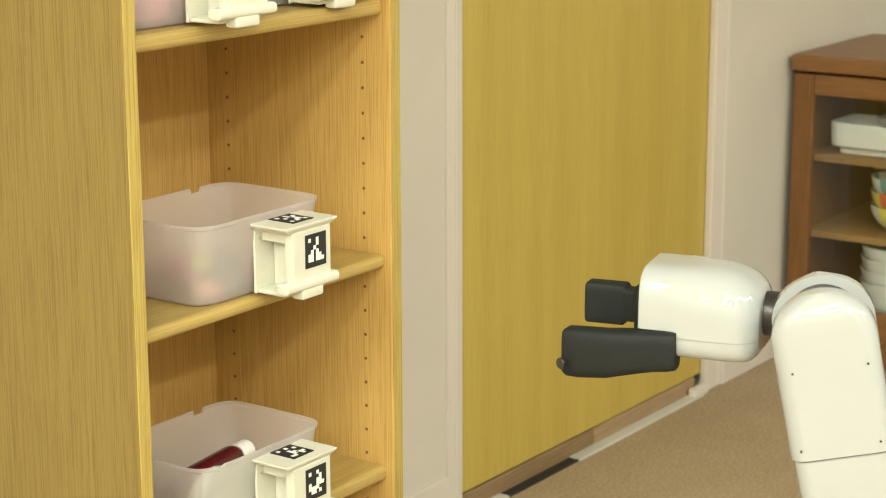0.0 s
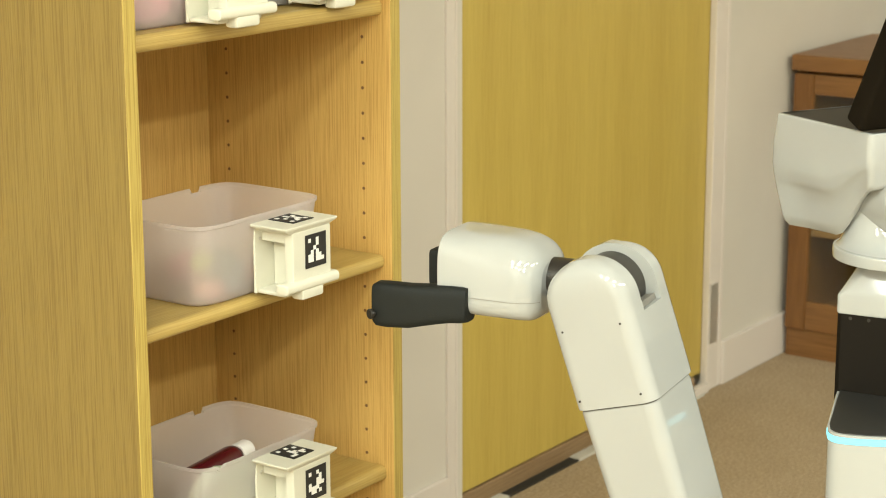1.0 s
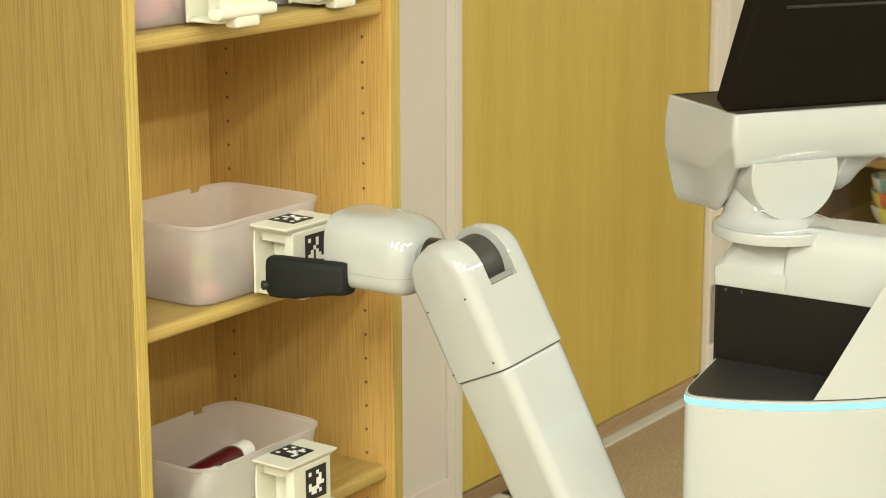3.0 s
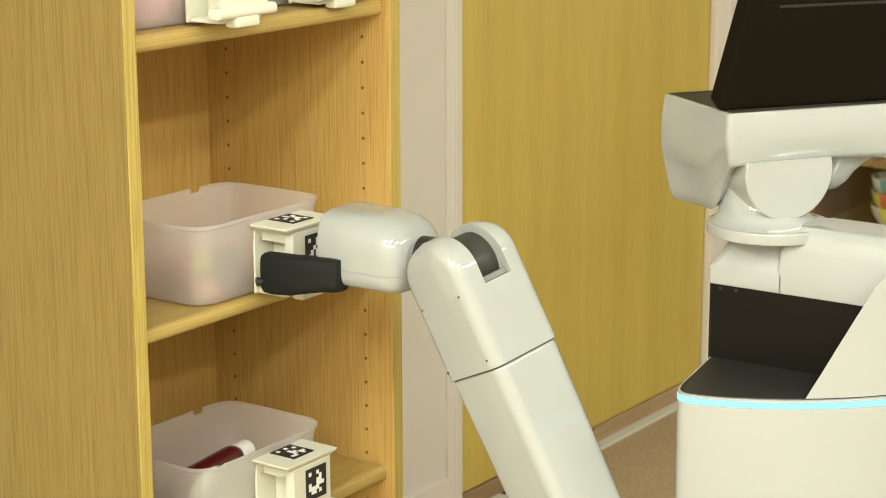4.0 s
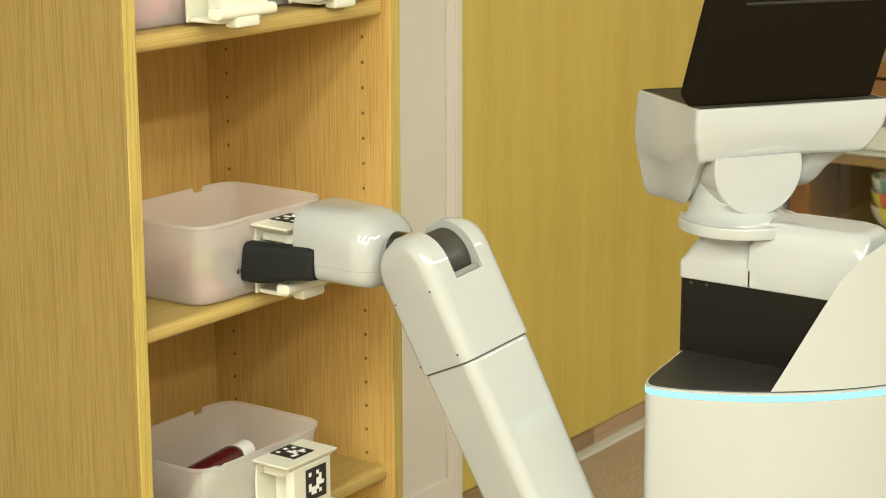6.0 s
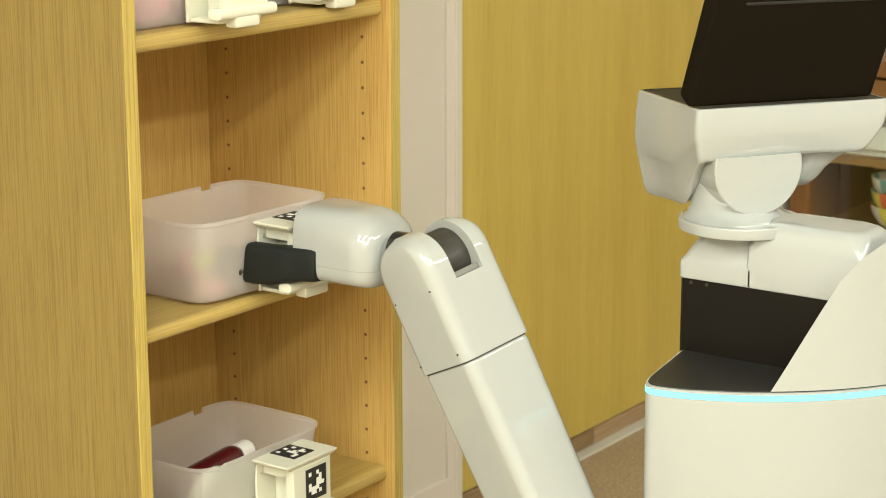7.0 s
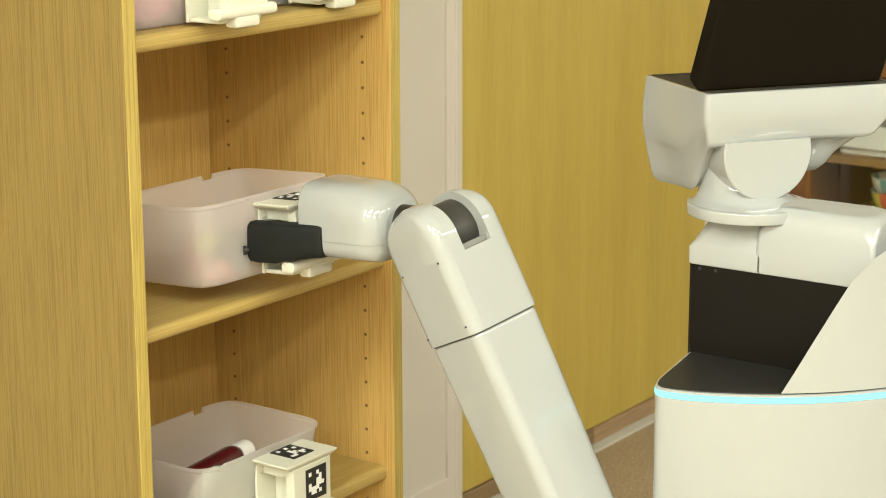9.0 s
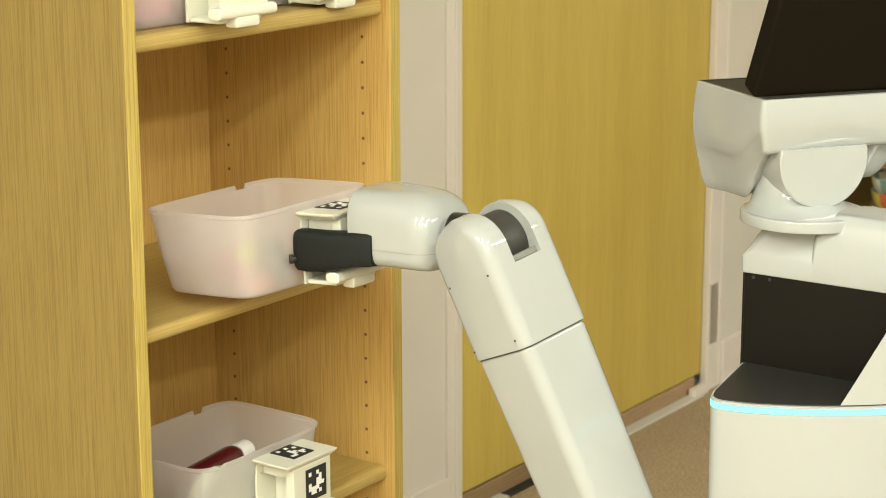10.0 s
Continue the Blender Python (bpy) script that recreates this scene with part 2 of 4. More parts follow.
part("casing_foot", boxm((1.438, WALL_Y - 0.012, 0.0), (1.4975, DOOR_Y - 0.006, 0.020), 0.004), M_trim, casing)
base = tagged(empty("baseboard"), "white painted baseboard along the wall", "baseboard", kind="structure")
part("baseboard_piece", boxm((0.0195, WALL_Y - 0.008, 0.0), (0.5875, WALL_Y + 0.001, 0.088), 0.003), M_trim, base)
part("baseboard_piece", boxm((1.5585, WALL_Y - 0.010, 0.0), (1.86, WALL_Y + 0.001, 0.092), 0.003), M_trim, base)
sill = tagged(empty("threshold"), "worn wooden door threshold with a metal edge strip", "threshold", kind="structure")
part("threshold_board", boxm((0.6185, DOOR_Y - 0.003, -0.02), (1.078, DOOR_Y + 0.05, 0.034), 0.002), M_sill_d, sill, "dark worn threshold board", smooth=False)
part("threshold_board", boxm((1.0805, DOOR_Y - 0.003, -0.02), (1.473, DOOR_Y + 0.05, 0.034), 0.002), M_sill, sill, smooth=False)
part("edge_strip", boxm((0.992, WALL_Y - 0.014, -0.01), (1.474, DOOR_Y - 0.0035, 0.005), 0.001), M_strip, sill, "grey metal edge strip")
part("edge_strip", boxm((0.6185, WALL_Y - 0.014, -0.01), (0.760, DOOR_Y - 0.0035, 0.005), 0.001), M_strip, sill, "grey metal edge strip")
part("edge_gap", boxm((0.7605, WALL_Y - 0.012, -0.01), (0.9915, DOOR_Y - 0.0035, 0.003)), M_black_gap, sill, "dark gap beside the threshold")

# ---- bookshelf ----
W, T = 0.4424, 0.019
DEP = 0.312
shelf = tagged(empty("bookshelf", (0, 0, 0)), "light oak veneer open bookshelf with adjustable shelves", "bookshelf")
# one wood in two tones: left panel dimmed, right panel brightened for its light
part("side_panel", boxm((-W - T, 0, 0), (-W, DEP, 1.62), 0.0022), M_oak_dimmed, shelf, smooth=False)
part("side_panel", boxm((0, 0, 0), (T, DEP, 1.62), 0.0022), M_oak_brightened, shelf, smooth=False)
for ex in (-W - T, 0):
    part("edge_band", boxm((ex + 0.0008, -0.0012, 0.001), (ex + T - 0.0008, 0.0004, 1.619), 0.0004), M_oak_edge, shelf, smooth=False)
part("back_panel", boxm((-W + 0.0005, 0.303, 0.02), (-0.0005, 0.309, 1.60)), M_oak_brightened, shelf, smooth=False)
part("top_panel", boxm((-W - T, -0.002, 1.6205), (T, DEP, 1.64), 0.002), M_oak_x, shelf, smooth=False)


def shelf_board(z, th=0.0195):
    """z: its upper face; th: thickness. The front edge is rounded."""
    y0, y1, r = 0.012, 0.302, 0.007
    pts = [(y1, z - th), (y1, z)]
    for i in range(6):
        a = math.pi / 2 * i / 5
        pts.append((y0 + r - r * math.sin(a), z - r + r * math.cos(a)))
    for i in range(6):
        a = math.pi / 2 * i / 5
        pts.append((y0 + r - r * math.cos(a), z - th + r - r * math.sin(a)))
    part("shelf_board", extrude_outline(pts, "x", -W + 0.0008, -0.0008), M_oak_x, shelf)


Z1, Z2, Z3 = 0.9505, 0.6274, 0.3460
for z in (1.27, Z1, Z2, Z3, 0.085):
    shelf_board(z, 0.0168 if z == Z2 else 0.0195)
HOLE_TOP = 0.9023
for col_y, off in ((0.0437, 0), (0.2693, 0)):
    for i in range(-8, 26):
        z = HOLE_TOP - 0.032 * i
        if min(abs(z - q + 0.01) for q in (Z1, Z2, Z3, 1.27)) < 0.013:
            continue
        m = Matrix.Translation((-0.0006, col_y, z)) @ Matrix.Rotation(radians(90), 4, "Y")
        part("pin_hole", cyl(0.0021, 0, 0.001, 10, m), M_dark, shelf, smooth=False)


# ---- storage bins with printed handle brackets ----
def tub(hx, hy, h, taper, notch=True, r_pow=7.0, front=None):
    """An open-topped rounded tub, walls 1.6 mm thick, resting on z=0; rim scalloped with small notches."""
    wall = 0.0016
    cnt = 192
    outer, inner = [], []
    prof = [(0.0, taper + 0.008), (0.0012, taper + 0.004), (0.005, taper + 0.0012), (0.012, taper), (h * 0.5, taper * 0.5), (h - 0.006, 0.0006), (h - 0.004, -0.0012), (h, -0.0012)]
    for z, inset in prof:
        outer.append(ring_super(0, 0, hx - inset, hy - inset, r_pow, cnt, z))
    for z, inset in reversed(prof[1:]):
        inner.append(ring_super(0, 0, hx - inset - wall, hy - inset - wall, r_pow, cnt, max(z, 0.002)))
    if notch:
        for rings in (outer[-2:], inner[:2]):
            for ring in rings:
                for p in ring:
                    if abs(p.x - 0.058) < 0.0072 and p.y > hy * 0.8:
                        p.z -= 0.0095
                    if front is not None and abs(p.x - front) < 0.0045 and p.y < -hy * 0.8:
                        p.z -= 0.004
    return loft(outer + inner, (True, True))


PATTERNS = {
    "a": ["#..#..", "...#.#", ".#..#.", "....#.", "...##.", "#.#..#"],
    "b": ["#..#..", ".....#", "..#...", "..##..", "..#.##", "##..#."],
    "c": ["#..#..", "...#..", "..#...", ".#.#..", "##.##.", "##.###"],
    "d": ["#..#..", "....#.", "...##.", "#..###", "####..", ".##.#."],
}


def bracket(root, cx, front, pats):
    """Printed handle: back plate, top plate, front plate with a foot, and two black-and-white markers.
    cx: its centre across; front: the tub's front wall, at y."""
    w = 0.0385
    y0, y1 = front - 0.0545, front
    part("back_plate", boxm((cx - w, y1 - 0.004, 0.004), (cx + w, y1 - 0.0006, 0.080), 0.001), M_print, root)
    lid = []
    for z, k in ((0.0795, -0.003), (0.082, 0.001), (0.0855, 0.0075), (0.0875, 0.0085), (0.0885, 0.0075)):
        lid.append([Vector((cx - w - k, y0 - k * 0.4, z)), Vector((cx + w + k, y0 - k * 0.4, z)), Vector((cx + w + k, y1 + 0.003, z)), Vector((cx - w - k, y1 + 0.003, z))])
    part("top_plate", loft(lid), M_print, root, smooth=False)
    part("front_plate", boxm((cx - w + 0.008, y0, 0.0115), (cx + w, y0 + 0.0135, 0.0806), 0.0018), M_print, root)
    part("side_rib", boxm((cx - w + 0.012, y0 + 0.0136, 0.066), (cx - w + 0.017, y1 - 0.0042, 0.0795), 0.0008), M_print, root)
    part("inner_block", boxm((cx - 0.006, y0 + 0.0137, 0.008), (cx + w - 0.002, y1 - 0.0042, 0.0795), 0.002), M_print, root)
    m = Matrix.Translation((cx, 0, 0)) @ Matrix.Rotation(radians(90), 4, "Y")
    part("foot_roll", blob([(-w - 0.010, -0.0165, y0 + 0.004, 0.004, 0.006), (-w - 0.008, -0.0165, y0 + 0.004, 0.0065, 0.0095), (w + 0.008, -0.0165, y0 + 0.004, 0.0065, 0.0095), (w + 0.010, -0.0165, y0 + 0.004, 0.004, 0.006)], 3.2, 24, m), M_print, root)
    part("foot_block", boxm((cx - 0.020, y0 - 0.0045, -0.001), (cx + 0.020, y0 + 0.014, 0.013), 0.004), M_print, root)
    part("foot_arm", boxm((cx - w + 0.002, y0 + 0.008, 0.0045), (cx + w - 0.002, y1 - 0.0045, 0.010), 0.002), M_print, root)
    ms = Matrix.Translation((cx - w + 0.008, y1 - 0.0042, 0.0685)) @ Matrix.Rotation(radians(90), 4, "X")
    part("screw", cyl(0.0022, 0, 0.0014, 12, ms, 0.0004), M_metal, root)
    s = 0.0375
    # front marker
    mk = part("front_marker", boxm((cx - 0.0092, y0 - 0.0010, 0.0345), (cx - 0.0092 + s, y0 - 0.0002, 0.0345 + s + 0.002)), M_mark_b, root, "printed black square marker", smooth=False)
    c = s / 8
    for r, row in enumerate(pats[0]):
        for k, ch in enumerate(row):
            if ch == "#":
                x, z = cx - 0.0092 + (k + 1) * c, 0.0345 + s + 0.002 - (r + 2) * c
                part("marker_cell", boxm((x, y0 - 0.0014, z), (x + c * 1.01, y0 - 0.0009, z + c * 1.01)), M_mark_w, mk, smooth=False)
    zt = 0.0885
    mk = part("top_marker", boxm((cx - 0.0175, y0 + 0.010, zt + 0.0001), (cx - 0.0175 + s, y0 + 0.010 + s, zt + 0.0009)), M_mark_b, root, "printed black square marker", smooth=False)
    for r, row in enumerate(pats[1]):
        for k, ch in enumerate(row):
            if ch == "#":
                x, y = cx - 0.0175 + (k + 1) * c, y0 + 0.010 + s - (r + 2) * c
                part("marker_cell", boxm((x, y, zt + 0.0008), (x + c * 1.01, y + c * 1.01, zt + 0.0013)), M_mark_w, mk, smooth=False)


def storage_bin(x, y, z, pats, label, front=None):
    root = empty("storage_bin", (x, y, z))
    part("tub", tub(0.1120, 0.0815, 0.098, 0.0120, front=front), M_bin, root, "frosted translucent plastic tub")
    bracket(root, 0.0200, -0.0760, pats)
    return tagged(root, label, "storage bin", "bins on the bookshelf")


def lump(name, material, at, size, label, category, turn=0.0, seed=0, parent=None):
    """A soft crumpled piece of contents."""
    bm = bmesh.new()
    bmesh.ops.create_icosphere(bm, subdivisions=3, radius=1)
    for v in bm.verts:
        d = 1 + 0.28 * noise.noise(v.co * 1.7 + Vector((seed, 0, 0))) + 0.1 * noise.noise(v.co * 4.1 + Vector((0, seed, 0)))
        v.co = Vector((v.co.x * size[0], v.co.y * size[1], max(v.co.z, -0.8) * size[2])) * d
    low = min(v.co.z for v in bm.verts)
    for v in bm.verts:
        v.co.z -= low
        v.co.rotate(Euler((0, 0, radians(turn))))
    ob = part(name, bm, material, parent, at=at)
    if parent is None:
        tagged(ob, label, category)
    else:
        ob["label"] = label
    return ob


BIN_X, BIN_Y = -0.2325, 0.0893
bin_mid = storage_bin(BIN_X, BIN_Y, Z2 + 0.0003, (PATTERNS["c"], PATTERNS["a"]), "frosted plastic bin with a printed handle, holding coloured toys")
bin_low = storage_bin(BIN_X - 0.012, BIN_Y - 0.004, Z3 + 0.0003, (PATTERNS["d"], PATTERNS["b"]), "frosted plastic bin with a printed handle, holding a bottle", front=-0.082)
bin_top = storage_bin(BIN_X - 0.088, BIN_Y + 0.012, Z1 + 0.0003, (PATTERNS["a"], PATTERNS["b"]), "frosted plastic bin with a pink toy inside")
bin_top2 = storage_bin(BIN_X + 0.1220, BIN_Y + 0.042, Z1 + 0.0003, (PATTERNS["b"], PATTERNS["a"]), "frosted plastic bin holding teal things")
M_yel = painted("toy_yellow_green", (0.55, 0.62, 0.10), 0.5)
M_pink = painted("toy_pink", (0.66, 0.24, 0.30), 0.5)
M_teal = painted("toy_teal", (0.14, 0.34, 0.30), 0.6)
M_blue = painted("toy_grey_blue", (0.22, 0.30, 0.30), 0.6)
M_salmon = painted("toy_salmon", (0.66, 0.30, 0.22), 0.6)
M_cloth = painted("pale_green_cloth", (0.62, 0.72, 0.58), 0.9, 300, 0.12, 0.5)
M_red = mat("dark_red_plastic", (0.085, 0.006, 0.010), 0.2)
M_capw = mat("white_cap", (0.85, 0.82, 0.78), 0.35)
# contents of the moving bin ride in it
lump("toy", M_yel, (-0.070, -0.044, 0.040), (0.024, 0.012, 0.010), "yellow-green toy inside the bin", "", 20, 1, bin_mid)
lump("toy", M_blue, (-0.026, -0.038, 0.003), (0.030, 0.018, 0.027), "grey-blue toy inside the bin", "", 60, 2, bin_mid)
lump("toy", M_salmon, (-0.058, -0.043, 0.003), (0.028, 0.016, 0.012), "salmon toy inside the bin", "", 0, 3, bin_mid)
lump("toy", M_salmon, (0.030, -0.040, 0.003), (0.028, 0.016, 0.013), "salmon toy inside the bin", "", 10, 7, bin_mid)
lump("toy", M_pink, (-0.02, 0.02, 0.003), (0.05, 0.03, 0.018), "pink toy inside the bin", "", 40, 4, bin_mid)
lump("cloth", M_cloth, (BIN_X - 0.036, BIN_Y - 0.044, Z3 + 0.0026), (0.072, 0.025, 0.037), "pale green crumpled cloth inside the lower bin", "cloth", 0, 5)
lump("pink_toy", M_pink, (BIN_X - 0.122, BIN_Y - 0.022, Z1 + 0.0026), (0.040, 0.028, 0.032), "pink soft toy inside the upper bin", "toy", 10, 6)
lump("purple_toy", painted("toy_mauve", (0.36, 0.22, 0.30), 0.6), (BIN_X - 0.060, BIN_Y - 0.012, Z1 + 0.0026), (0.022, 0.026, 0.03), "mauve soft toy inside the upper bin", "toy", 10, 9)
lump("teal_toy", M_teal, (BIN_X + 0.105, BIN_Y + 0.012, Z1 + 0.0026), (0.060, 0.034, 0.035), "teal toy inside the upper bin", "toy", 10, 8)


def red_bottle():
    root = empty("bottle", (BIN_X - 0.001, BIN_Y + 0.012, Z3 + 0.047))
    m = Matrix.Rotation(radians(90), 4, "Y")
    body = [(-0.075, 0, 0, 0.010, 0.010), (-0.073, 0, 0, 0.014, 0.014), (-0.068, 0, 0, 0.016, 0.016), (0.035, 0, 0, 0.016, 0.016), (0.043, 0, 0, 0.0145, 0.0145), (0.047, 0, 0, 0.012, 0.012)]
    part("body", blob(body, 2.2, 28, m), M_red, root)
    part("cap", blob([(0.0471, 0, 0, 0.0135, 0.0135), (0.0485, 0, 0, 0.0142, 0.0142), (0.068, 0, 0, 0.0138, 0.0138), (0.070, 0, 0, 0.0125, 0.0125)], 2.2, 28, m), M_capw, root, "white screw cap")
    root.rotation_euler = (0, radians(-3), radians(4))
    return tagged(root, "dark red plastic bottle with white cap lying in the bin", "bottle")


red_bottle()


# ---- glass-fronted cabinet ----
def cabinet():
    CX, CY, CZ = 1.826, 0.318, 0.655
    root = empty("display_cabinet", (CX, CY, 0))
    D, L = 0.40, 0.95
    part("top_board", boxm((-0.008, -L - 0.006, CZ - 0.034), (D + 0.004, 0.004, CZ), 0.004), M_brown_y, root)
    part("side_board", boxm((0.022, -0.022, 0.0), (D, 0.0, CZ - 0.0345)), M_brown, root, smooth=False)
    part("side_board", boxm((0.022, -L, 0.0), (D, -L + 0.022, CZ - 0.0345)), M_brown, root, smooth=False)
    part("back_board", boxm((D - 0.008, -L + 0.0225, 0.07), (D, -0.0225, CZ - 0.0345)), M_brown, root, smooth=False)
    part("bottom_board", boxm((0.022, -L + 0.0225, 0.062), (D - 0.0085, -0.0225, 0.085)), M_brown_y, root, smooth=False)
    part("plinth", boxm((0.010, -L, 0.0), (0.0218, -0.0, 0.061)), M_brown_y, root, smooth=False)
    for z in (0.263, 0.427):
        part("inner_shelf", boxm((0.03, -L + 0.0228, z), (D - 0.009, -0.0228, z + 0.016), 0.002), M_cab_in, root)
    half = L / 2
    for y1 in (0.0, -half):
        y0 = y1 - half + 0.002
        dr = part("glass_door", boxm((0.0, y1 - 0.045, 0.063), (0.021, y1, CZ - 0.040), 0.003), M_brown, root, "wood-framed glass door")
        part("stile", boxm((0.0, y0, 0.063), (0.021, y0 + 0.045, CZ - 0.040), 0.003), M_brown, dr)
        part("rail", boxm((0.0015, y0 + 0.0452, CZ - 0.083), (0.0205, y1 - 0.0452, CZ - 0.0402), 0.003), M_brown_y, dr)
        part("rail", boxm((0.0015, y0 + 0.0452, 0.0632), (0.0205, y1 - 0.0452, 0.125), 0.003), M_brown_y, dr)
        g = mat("cabinet_glass", (0.80, 0.81, 0.77), 0.02)
        b = g.node_tree.nodes["Principled BSDF"]
        b.inputs["Transmission Weight"].default_value = 1.0
        b.inputs["IOR"].default_value = 1.45
        pane = part("pane", boxm((0.009, y0 + 0.0445, 0.1245), (0.012, y1 - 0.0445, CZ - 0.0825)), g, dr, smooth=False)
        pane.visible_shadow = False
    return tagged(root, "brown wooden display cabinet with glass doors", "cabinet"), CX, CY


cab, CX, CY = cabinet()
M_china = mat("white_china", (0.66, 0.64, 0.58), 0.25, coat=0.3)
M_grey_china = mat("grey_lid", (0.35, 0.33, 0.30), 0.35)


def bowl_mesh(r, h, foot):
    prof = [(foot, 0.0), (foot, 0.006), (r * 0.72, h * 0.32), (r * 0.93, h * 0.66), (r, h), (r - 0.003, h), (r * 0.88, h * 0.66), (r * 0.66, h * 0.36), (foot * 0.5, 0.011)]
    return loft([[Vector((q * math.cos(2 * math.pi * i / 36), q * math.sin(2 * math.pi * i / 36), z)) for i in range(36)] for q, z in prof])


def checks():
    m = mat("chequered_china", (0.8, 0.8, 0.8), 0.3, coat=0.3)
    b = m.node_tree.nodes["Principled BSDF"]
    co = node(m, "ShaderNodeTexCoord")
    sep = node(m, "ShaderNodeSeparateXYZ")
    link(m, co.outputs["Object"], sep.inputs[0])
    at = node(m, "ShaderNodeMath")
    at.operation = "ARCTAN2"
    link(m, sep.outputs["Y"], at.inputs[0])
    link(m, sep.outputs["X"], at.inputs[1])
    u = node(m, "ShaderNodeMath")
    u.operation = "MULTIPLY"
    u.inputs[1].default_value = 2.2
    link(m, at.outputs[0], u.inputs[0])
    v = node(m, "ShaderNodeMath")
    v.operation = "MULTIPLY"
    v.inputs[1].default_value = 34.0
    link(m, sep.outputs["Z"], v.inputs[0])
    fl = []
    for s in (u, v):
        q = node(m, "ShaderNodeMath")
        q.operation = "FLOOR"
        link(m, s.outputs[0], q.inputs[0])
        fl.append(q)
    cb = node(m, "ShaderNodeCombineXYZ")
    link(m, fl[0].outputs[0], cb.inputs[0])
    link(m, fl[1].outputs[0], cb.inputs[1])
    wn = node(m, "ShaderNodeTexWhiteNoise")
    link(m, cb.outputs[0], wn.inputs["Vector"])
    r = ramp(m, wn.outputs["Value"], [(0.0, (0.62, 0.12, 0.05)), (0.25, (0.70, 0.60, 0.10)), (0.5, (0.75, 0.73, 0.66)), (0.75, (0.16, 0.36, 0.33))])
    for nd in m.node_tree.nodes:
        if nd.type == "VALTORGB":
            nd.color_ramp.interpolation = "CONSTANT"
    link(m, r, b.inputs["Base Color"])
    return m


M_check = checks()


def stack_of_bowls(x, y, z, count, r, h, step, material, label):
    for i in range(count):
        ob = part("bowl", bowl_mesh(r, h, r * 0.45), material, at=(x, y, z + step * i))
        ob.rotation_euler = (0, 0, 0.9 * i)
        tagged(ob, label, "bowl", "stacked bowls in the cabinet")


stack_of_bowls(CX + 0.115, CY - 0.205, 0.2795, 3, 0.066, 0.058, 0.030, M_check, "brightly chequered china bowl stacked in the cabinet")
stack_of_bowls(CX + 0.115, CY - 0.20, 0.0855, 5, 0.075, 0.062, 0.026, M_china, "white china bowl stacked in the cabinet")
dish = part("dish", blob([(0, 0, 0, 0.050, 0.084), (0.011, 0, 0, 0.051, 0.085), (0.013, 0, 0, 0.060, 0.094), (0.018, 0, 0, 0.064, 0.099), (0.064, 0, 0, 0.067, 0.102), (0.066, 0, 0, 0.066, 0.101), (0.064, 0, 0, 0.063, 0.098), (0.02, 0, 0, 0.060, 0.094)], 9, 64), M_china, at=(CX + 0.12, CY - 0.158, 0.4435))
tagged(dish, "white rectangular china serving dish", "dish")
lid = part("dish", blob([(0, 0, 0, 0.05, 0.07), (0.012, 0, 0, 0.056, 0.08), (0.02, 0, 0, 0.056, 0.08), (0.022, 0, 0, 0.05, 0.07)], 6, 40), M_grey_china, at=(CX + 0.13, CY - 0.23, 0.5025))
tagged(lid, "grey shallow dish stacked on a white one", "dish")


# ---- mobile robot ----
ORG = Vector((0.02, -0.52, 0.0))          # base of the robot while it holds the bin
PIV = Vector((-0.2, -0.25, 0.0))
robot = empty("mobile_robot", ORG)
tagged(robot, "glossy white mobile robot with one arm and black gripper", "robot")


def rp(x, y, z):
    return Vector((x, y, z)) - ORG


def outline_body(inset=0.0):
    """Plan of the body: rounded sides, flatter front with tight corners."""
    pts = [(-0.06, -0.446), (-0.172, -0.468), (-0.186, -0.473), (-0.1945, -0.482), (-0.195, -0.495), (-0.189, -0.520), (-0.176, -0.550), (-0.160, -0.580), (-0.139, -0.610), (-0.112, -0.641), (-0.082, -0.668), (-0.050, -0.690), (-0.015, -0.706), (0.02, -0.711)]
    ctl = [Vector((x, y)) for x, y in pts]
    left = ctl[:3]
    for i in range(3, len(ctl)):
        p0, p1, p2 = ctl[i - 2], ctl[i - 1], ctl[i]
        p3 = ctl[i + 1] if i + 1 < len(ctl) else Vector((0.055, -0.706))
        for k in range(1, 5):
            f = k / 4
            left.append(0.5 * (2 * p1 + (p2 - p0) * f + (2 * p0 - 5 * p1 + 4 * p2 - p3) * f ** 2 + (3 * p1 - p0 - 3 * p2 + p3) * f ** 3))
    right = [Vector((0.04 - p.x, p.y)) for p in reversed(left[:-1])]
    allp = left + right
    c = Vector((0.02, -0.56))
    return [p + (c - p).normalized() * inset for p in allp]


def body_ring(z, inset):
    return [Vector((p.x, p.y, z)) - ORG for p in outline_body(inset)]


ZT = 0.594                                  # tray height
body_r = loft([body_ring(z, i) for z, i in ((0.085, 0.012), (0.10, 0.002), (0.30, 0.001), (ZT - 0.0095, 0.0), (ZT - 0.0093, 0.003))])
part("body", body_r, M_white, robot)
led = loft([body_ring(z, i) for z, i in ((ZT - 0.0092, 0.001), (ZT - 0.0089, -0.0006), (ZT - 0.0033, -0.0006), (ZT - 0.0030, 0.001))])
part("light_ring", led, M_led, robot, "glowing cyan light strip")
part("tray_rim", loft([body_ring(z, i) for z, i in ((ZT - 0.0029, 0.002), (ZT - 0.0026, 0.0), (ZT - 0.0006, 0.0), (ZT, 0.0008))]), M_white, robot)
part("tray", loft([body_ring(z, i) for z, i in ((ZT + 0.0002, 0.0035), (ZT + 0.0010, 0.0038))]), M_tray, robot, "matt black top tray")
part("base_skirt", loft([body_ring(z, i) for z, i in ((0.028, -0.010), (0.034, -0.016), (0.075, -0.016), (0.0845, -0.004))]), M_black, robot, "black base skirt")
